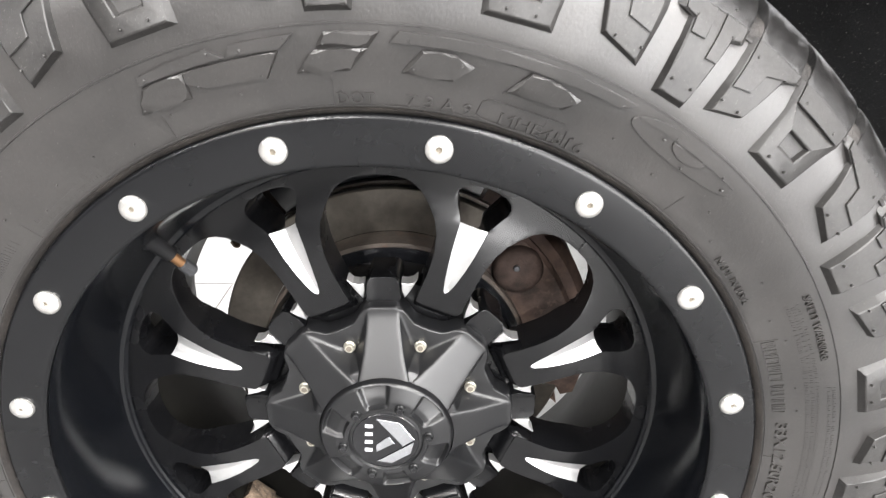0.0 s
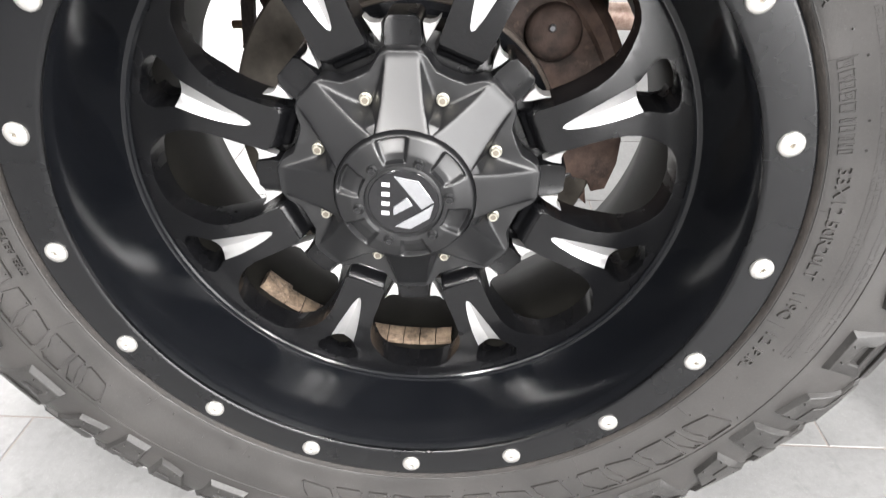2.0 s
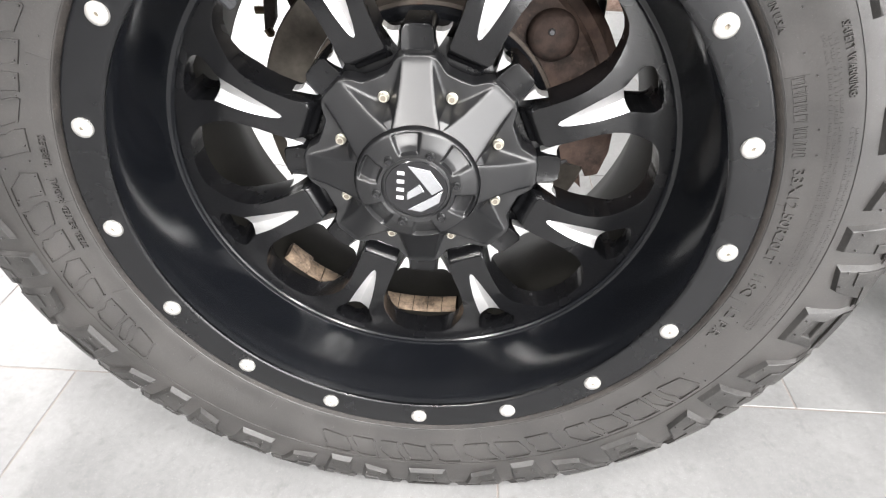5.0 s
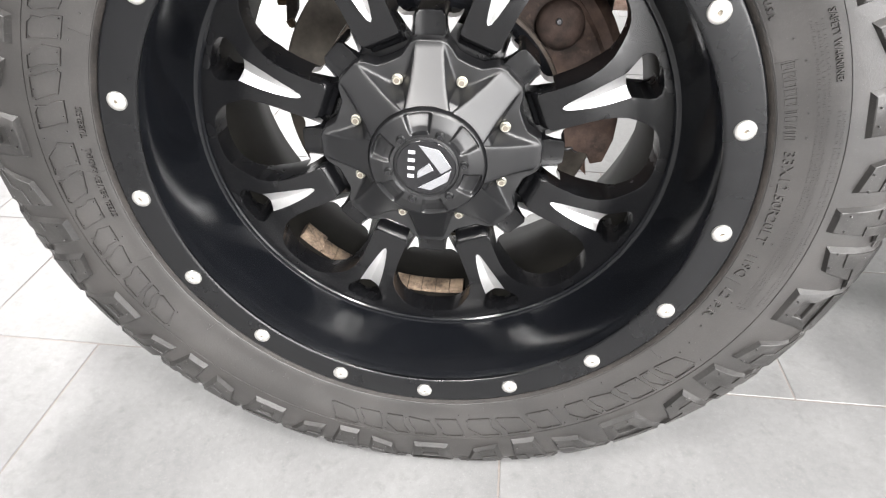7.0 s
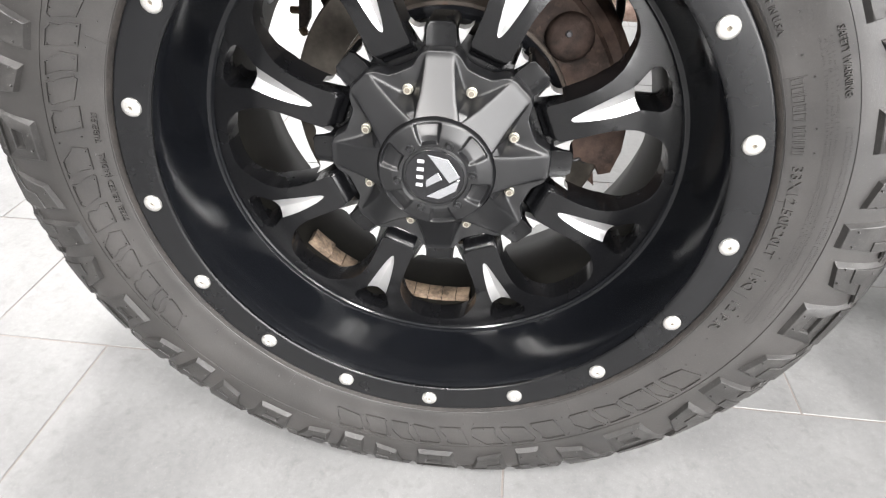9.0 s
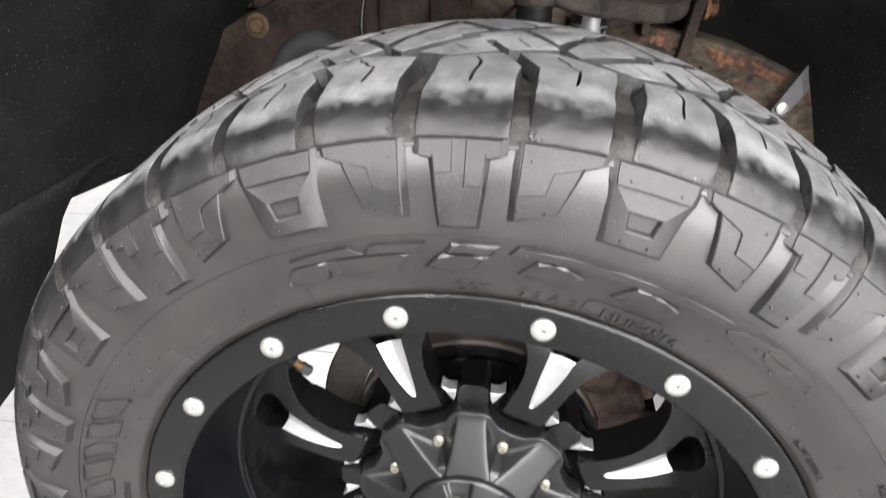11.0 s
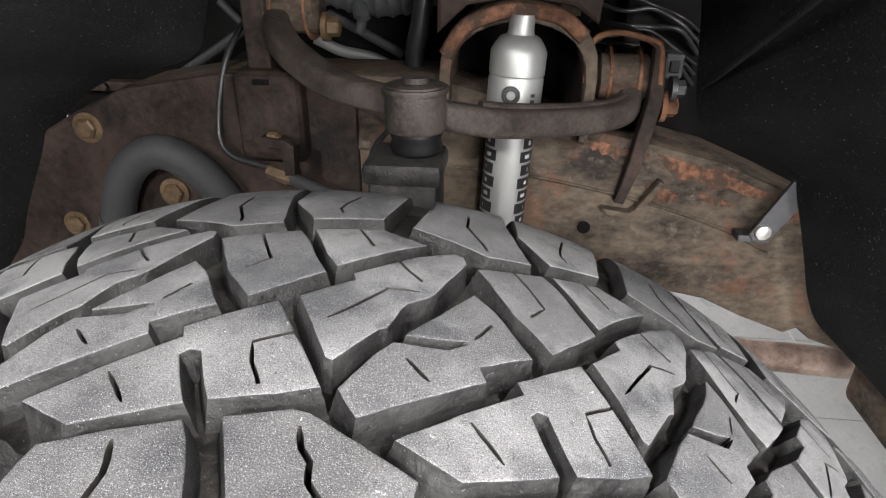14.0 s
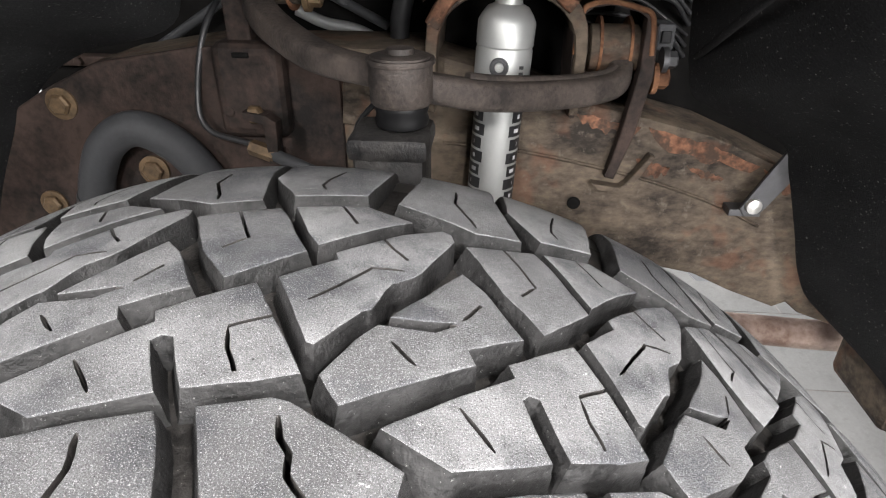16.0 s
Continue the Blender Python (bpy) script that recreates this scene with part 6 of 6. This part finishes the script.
def hoses():
    h = thing("coolant_hose", "thick grey rubber hose bent in an arch", "hose", (-0.28, 0.57, 0.6))
    part("hose_body", tube(smooth_path([(-0.375, 0.585, 0.560), (-0.355, 0.575, 0.635), (-0.325, 0.568, 0.692), (-0.284, 0.565, 0.7165), (-0.245, 0.568, 0.700), (-0.218, 0.572, 0.665), (-0.195, 0.578, 0.610)]), 0.0195, 18), HOSE, h, smooth=60)
    for a, b in (((-0.362, 0.579, 0.618), (-0.357, 0.5765, 0.630)), ((-0.207, 0.575, 0.645), (-0.203, 0.576, 0.634))):
        part("hose_clamp", tube([a, b], 0.0212, 20), GALV, h, "dull steel hose clamp", smooth=40)
    line = thing("brake_line", "thin brake line with a brass fitting clipped to the frame", "brake line", (-0.14, 0.56, 0.70))
    part("hard_line", tube(smooth_path([(-0.190, 0.66, 0.86), (-0.205, 0.605, 0.812), (-0.216, 0.585, 0.742), (-0.203, 0.574, 0.714), (-0.165, 0.565, 0.706), (-0.135, 0.556, 0.702)]), 0.0034, 10), WIRE, line, smooth=60)
    part("fitting", tube([(-0.150, 0.552, 0.7045), (-0.122, 0.545, 0.698)], 0.0085, 6), YELLOWZ, line, "brass hex fitting", smooth=20)
    part("flex_hose", tube(smooth_path([(-0.124, 0.545, 0.699), (-0.075, 0.525, 0.688), (-0.030, 0.50, 0.676), (0.0, 0.47, 0.63)]), 0.0068, 12), HOSE, line, smooth=60)
    part("clip", side_plate([(-0.128, 0.690), (-0.118, 0.690), (-0.116, 0.735), (-0.126, 0.742), (-0.150, 0.745), (-0.150, 0.738), (-0.130, 0.732)], 0.540, 0.556, 0.001), GRIME_SHADE, line)
    part("clip_bolt", turned([(0.010, -0.003), (0.010, 0.003), (0.008, 0.006), (0.003, 0.0065)], 6, Matrix.Translation((-0.140, 0.550, 0.740)) @ FRONT), YELLOWZ, line, smooth=20)
    tagged(part("sensor_wire", tube(smooth_path([(0.005, 0.47, 0.70), (-0.025, 0.50, 0.74), (0.0, 0.54, 0.77), (0.02, 0.58, 0.78)]), 0.0028, 8), WIRE, None, smooth=60), "thin black sensor wire behind the ball joint", "wire")
    tagged(part("wiring_loom", tube(smooth_path([(-0.004, 0.665, 0.770), (-0.004, 0.660, 0.813), (0.004, 0.655, 0.850), (0.010, 0.655, 0.90), (0.0, 0.68, 1.0)]), 0.011, 14), WIRE, None, smooth=60), "black corrugated wiring loom above the ball joint", "wire")
    ribs = smooth_path([(-0.19, 0.76, 0.99), (-0.15, 0.73, 0.905), (-0.10, 0.72, 0.880), (-0.04, 0.72, 0.872), (0.02, 0.72, 0.895), (0.05, 0.74, 0.98)], 12)
    tagged(part("air_duct", tube(ribs, [0.024 + (0.0025 if k % 3 == 0 else 0) for k in range(len(ribs))], 18), HOSE, None, smooth=30), "grey ribbed duct in the engine bay", "duct")
    tagged(part("duct_tail", tube(smooth_path([(-0.075, 0.700, 0.862), (-0.070, 0.690, 0.848), (-0.074, 0.690, 0.832)], 4), [0.010] * 5 + [0.006] * 4, 10), HOSE, None, smooth=50), "grey rubber spigot under the duct", "spigot")
    tagged(part("bright_pipe", tube(smooth_path([(-0.150, 0.76, 0.815), (-0.116, 0.76, 0.800), (-0.075, 0.76, 0.792), (-0.039, 0.76, 0.775), (0.0, 0.76, 0.75)]), 0.0075, 12), ALU, None, smooth=60), "pale metal pipe in the dark engine bay", "pipe")
    for a, b, r in (((-0.125, 0.74, 0.848), (-0.030, 0.74, 0.800), 0.006), ((-0.36, 0.75, 0.755), (-0.20, 0.75, 0.850), 0.006), ((-0.27, 0.75, 0.860), (-0.20, 0.75, 0.790), 0.005), ((-0.235, 0.74, 0.785), (-0.195, 0.74, 0.880), 0.0045)):
        tagged(part("strut_rod", tube([a, b], r, 10), HOSE, None, smooth=60), "dark grey rod in the engine bay behind the liner", "rod")
    for k in range(6):
        z = 0.868 - 0.012 * k
        tagged(part("engine_cable", tube(smooth_path([(0.200, 0.74, z + 0.010 * (k % 2)), (0.235, 0.715, z + 0.006 - 0.004 * (k % 3)), (0.268, 0.72, z - 0.004 + 0.008 * (k % 2)), (0.300, 0.71, z - 0.016 + 0.005 * (k % 3)), (0.33, 0.73, z - 0.035)]), 0.0018 + 0.0006 * (k % 3), 8), GALV if k == 1 else WIRE, None, smooth=60), ("dull grey" if k == 1 else "black") + " cable in the dark engine bay", "cable", "cables in the engine bay")
    conn = thing("wire_connector", "grey plastic wire connector behind the rear bracket", "connector", (0.285, 0.66, 0.80))
    part("housing", box((0.272, 0.640, 0.795), (0.292, 0.675, 0.822), 0.003), HOSE, conn)
    part("latch", box((0.277, 0.6365, 0.803), (0.287, 0.642, 0.815), 0.001), PLASTIC, conn)
    # strap that ties the liner to the rail
    s = thing("liner_strap", "dull metal strap bolted to the frame rail", "strap", (0.389, 0.59, 0.640))
    part("strap", side_plate([(0.376, 0.642), (0.381, 0.634), (0.395, 0.634), (0.402, 0.642), (0.430, 0.690), (0.426, 0.712), (0.413, 0.716)], 0.578, 0.582, 0.001), GALV, s)
    part("strap_foot", box((0.366, 0.580, 0.632), (0.400, 0.601, 0.640), 0.001), GALV, s)
    part("strap_bolt", turned([(0.0088, -0.003), (0.0088, 0.0015), (0.0080, 0.0033), (0.003, 0.0046)], 20, Matrix.Translation((0.389, 0.577, 0.646)) @ FRONT), BOLT, s, "pale round bolt head", smooth=40)


hoses()


def loft(rows, steps_v, bm=None):
    """A sheet between two edges of the same number of points, in steps."""
    bm = bm or bmesh.new()
    grid = []
    for k in range(steps_v + 1):
        t = k / steps_v
        grid.append([bm.verts.new(Vector(a).lerp(Vector(b), t)) for a, b in rows])
    for p, q in zip(grid, grid[1:]):
        for i in range(len(rows) - 1):
            bm.faces.new((p[i], p[i + 1], q[i + 1], q[i]))
    return bm


def thick(bm, d):
    bmesh.ops.recalc_face_normals(bm, faces=bm.faces)
    bmesh.ops.solidify(bm, geom=bm.faces[:], thickness=d)
    return bm


def liners():
    """Felt wheel-arch liners in front of and behind the wheel, from the arch edge in to the frame."""
    inner = smooth_path([(-0.215, 0.640, 0.960), (-0.236, 0.630, 0.855), (-0.258, 0.622, 0.812), (-0.355, 0.620, 0.788), (-0.417, 0.618, 0.750), (-0.447, 0.612, 0.700), (-0.500, 0.605, 0.610), (-0.546, 0.550, 0.530), (-0.555, 0.450, 0.570), (-0.568, 0.388, 0.563), (-0.592, 0.358, 0.520), (-0.612, 0.345, 0.470), (-0.690, 0.32, 0.280)], 5)
    n = len(inner) - 1
    rows = []
    for k, p in enumerate(inner):
        f = float(np.interp(k / n, [0, 35 / 60, 50 / 60, 1], [0, 0.715, 0.78, 1]))
        a = radians(-16 - 88 * f)
        r = 0.71 + (0.09 - 0.12 * f) * ease(f, 0.0, 0.5) + (0.012 if 8 < k < 12 else 0)
        rows.append((p, (r * math.sin(a), 0.00, ZC + r * math.cos(a))))
    o = part("wheel_arch_liner", thick(loft(rows, 10), 0.004), FELT, None, smooth=40)
    tagged(o, "black felt wheel-arch liner ahead of the wheel", "wheel liner", "wheel-arch liners")
    part("edge_hem", tube([Vector(p[0]) + Vector((0, 0.002, 0)) for p in rows], 0.0032, 8), FELT, o, "rolled felt hem", smooth=60)
    inner = smooth_path([(0.270, 0.570, 0.960), (0.282, 0.565, 0.868), (0.293, 0.562, 0.784), (0.316, 0.562, 0.760), (0.392, 0.562, 0.727), (0.412, 0.565, 0.690), (0.438, 0.568, 0.622), (0.455, 0.570, 0.575), (0.480, 0.570, 0.535), (0.540, 0.570, 0.490)], 4)
    n = len(inner) - 1
    rows = []
    for k, p in enumerate(inner):
        a = radians(14 + 84 * k / n)
        r = 0.71 + (0.09 - 0.12 * k / n) * ease(k / n, 0.0, 0.5)
        rows.append((p, (r * math.sin(a), 0.00, ZC + r * math.cos(a))))
    o = part("wheel_arch_liner", thick(loft(rows, 10), 0.004), FELT, None, smooth=40)
    tagged(o, "black felt wheel-arch liner behind the wheel", "wheel liner", "wheel-arch liners")
    part("crease", tube([Vector(rows[7][0]).lerp(Vector(rows[3][1]), t) for t in (0.02, 0.3, 0.6, 0.9)], 0.0035, 8), FELT, o, smooth=60)
    # top of the arch, over the tyre; unseen, its height shades the liners
    arch = [((0.71 * math.sin(radians(a)), 0.0, ZC + 0.71 * math.cos(radians(a))), (0.66 * math.sin(radians(a)), 0.62, ZC + 0.74 * math.cos(radians(a)))) for a in np.linspace(-17, 15, 9)]
    o = part("arch_top", thick(loft(arch, 4), 0.004), FELT, None, smooth=40)
    tagged(o, "unseen black felt top that closes the wheel arch", "wheel liner", "wheel-arch liners")


liners()


def underbody():
    """Near-black stand-ins for the shaded engine bay, floor pan and exhaust behind the wheel."""
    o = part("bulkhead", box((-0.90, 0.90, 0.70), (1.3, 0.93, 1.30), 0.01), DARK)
    tagged(o, "added near-black backdrop for the shaded engine bay", "panel")
    # unseen cover added to keep lamp light out from above
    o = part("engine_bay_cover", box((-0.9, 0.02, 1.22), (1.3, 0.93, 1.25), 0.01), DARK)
    tagged(o, "added unseen cover that blocks light above the wheel arch", "panel")
    o = thing("engine_block", "engine block behind the frame rail, coloured near-black for shade", "engine", (-0.15, 0.81, 0.60))
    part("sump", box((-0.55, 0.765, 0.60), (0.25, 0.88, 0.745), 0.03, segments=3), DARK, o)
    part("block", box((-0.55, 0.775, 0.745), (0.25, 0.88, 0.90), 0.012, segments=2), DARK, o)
    part("gasket_flange", box((-0.56, 0.758, 0.738), (0.26, 0.88, 0.752), 0.003), GRIME_SHADE, o)
    for k in range(7):
        part("flange_bolt", turned([(0.006, -0.002), (0.006, 0.005), (0.004, 0.006)], 6, Matrix.Translation((-0.46 + 0.105 * k, 0.757, 0.745)) @ FRONT), GRIME_SHADE, o, smooth=20)
    o = part("floor_pan", side_plate([(0.335, 0.535), (0.37, 0.500), (0.40, 0.470), (0.80, 0.440), (0.80, 0.52), (0.6, 0.56)], 0.708, 0.90, 0.003), SHEET)
    tagged(o, "pale grey coated floor pan edge below the frame", "panel")
    # added dark sheet where only the shaded gap shows
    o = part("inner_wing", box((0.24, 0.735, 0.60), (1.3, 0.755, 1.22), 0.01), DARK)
    tagged(o, "added near-black panel for the shaded gap behind the liner", "panel")
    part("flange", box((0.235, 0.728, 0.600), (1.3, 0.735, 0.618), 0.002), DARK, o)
    # added slab that keeps lamp light off the floor behind the wheel
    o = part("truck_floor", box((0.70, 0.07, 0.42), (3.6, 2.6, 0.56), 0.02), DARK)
    tagged(o, "added slab under the truck that shades the floor", "panel")
    # unseen side panels added to block low light under the truck
    truck = thing("truck_shade_panels", "added unseen panels at the truck's sides that shade the floor", "vehicle", (2.0, 1.3, 0.2))
    part("far_body_side", side_plate([(0.66, 0.20), (3.4, 0.20), (3.4, 1.2), (0.95, 1.2), (0.78, 0.70), (0.68, 0.45)], 2.62, 2.68, 0.01), WALLD, truck)
    o = part("exhaust_pipe", tube([(0.20, 0.785, 0.3575), (0.60, 0.76, 0.352), (1.5, 0.74, 0.335)], 0.0235, 22), PIPE, smooth=60)
    tagged(o, "heat-stained brown exhaust pipe under the truck", "exhaust pipe")
    part("body_side", side_plate([(0.66, 0.22), (3.4, 0.22), (3.4, 1.2), (0.95, 1.2), (0.78, 0.70), (0.68, 0.45)], 0.0, 0.06, 0.01), WALLD, truck)
    o = part("body_mount", box((0.56, 0.50, 0.40), (0.66, 0.62, 0.475), 0.01), RUST)
    tagged(o, "rusty body mount behind the wheel-arch liner", "bracket")


underbody()
floor_tiles()
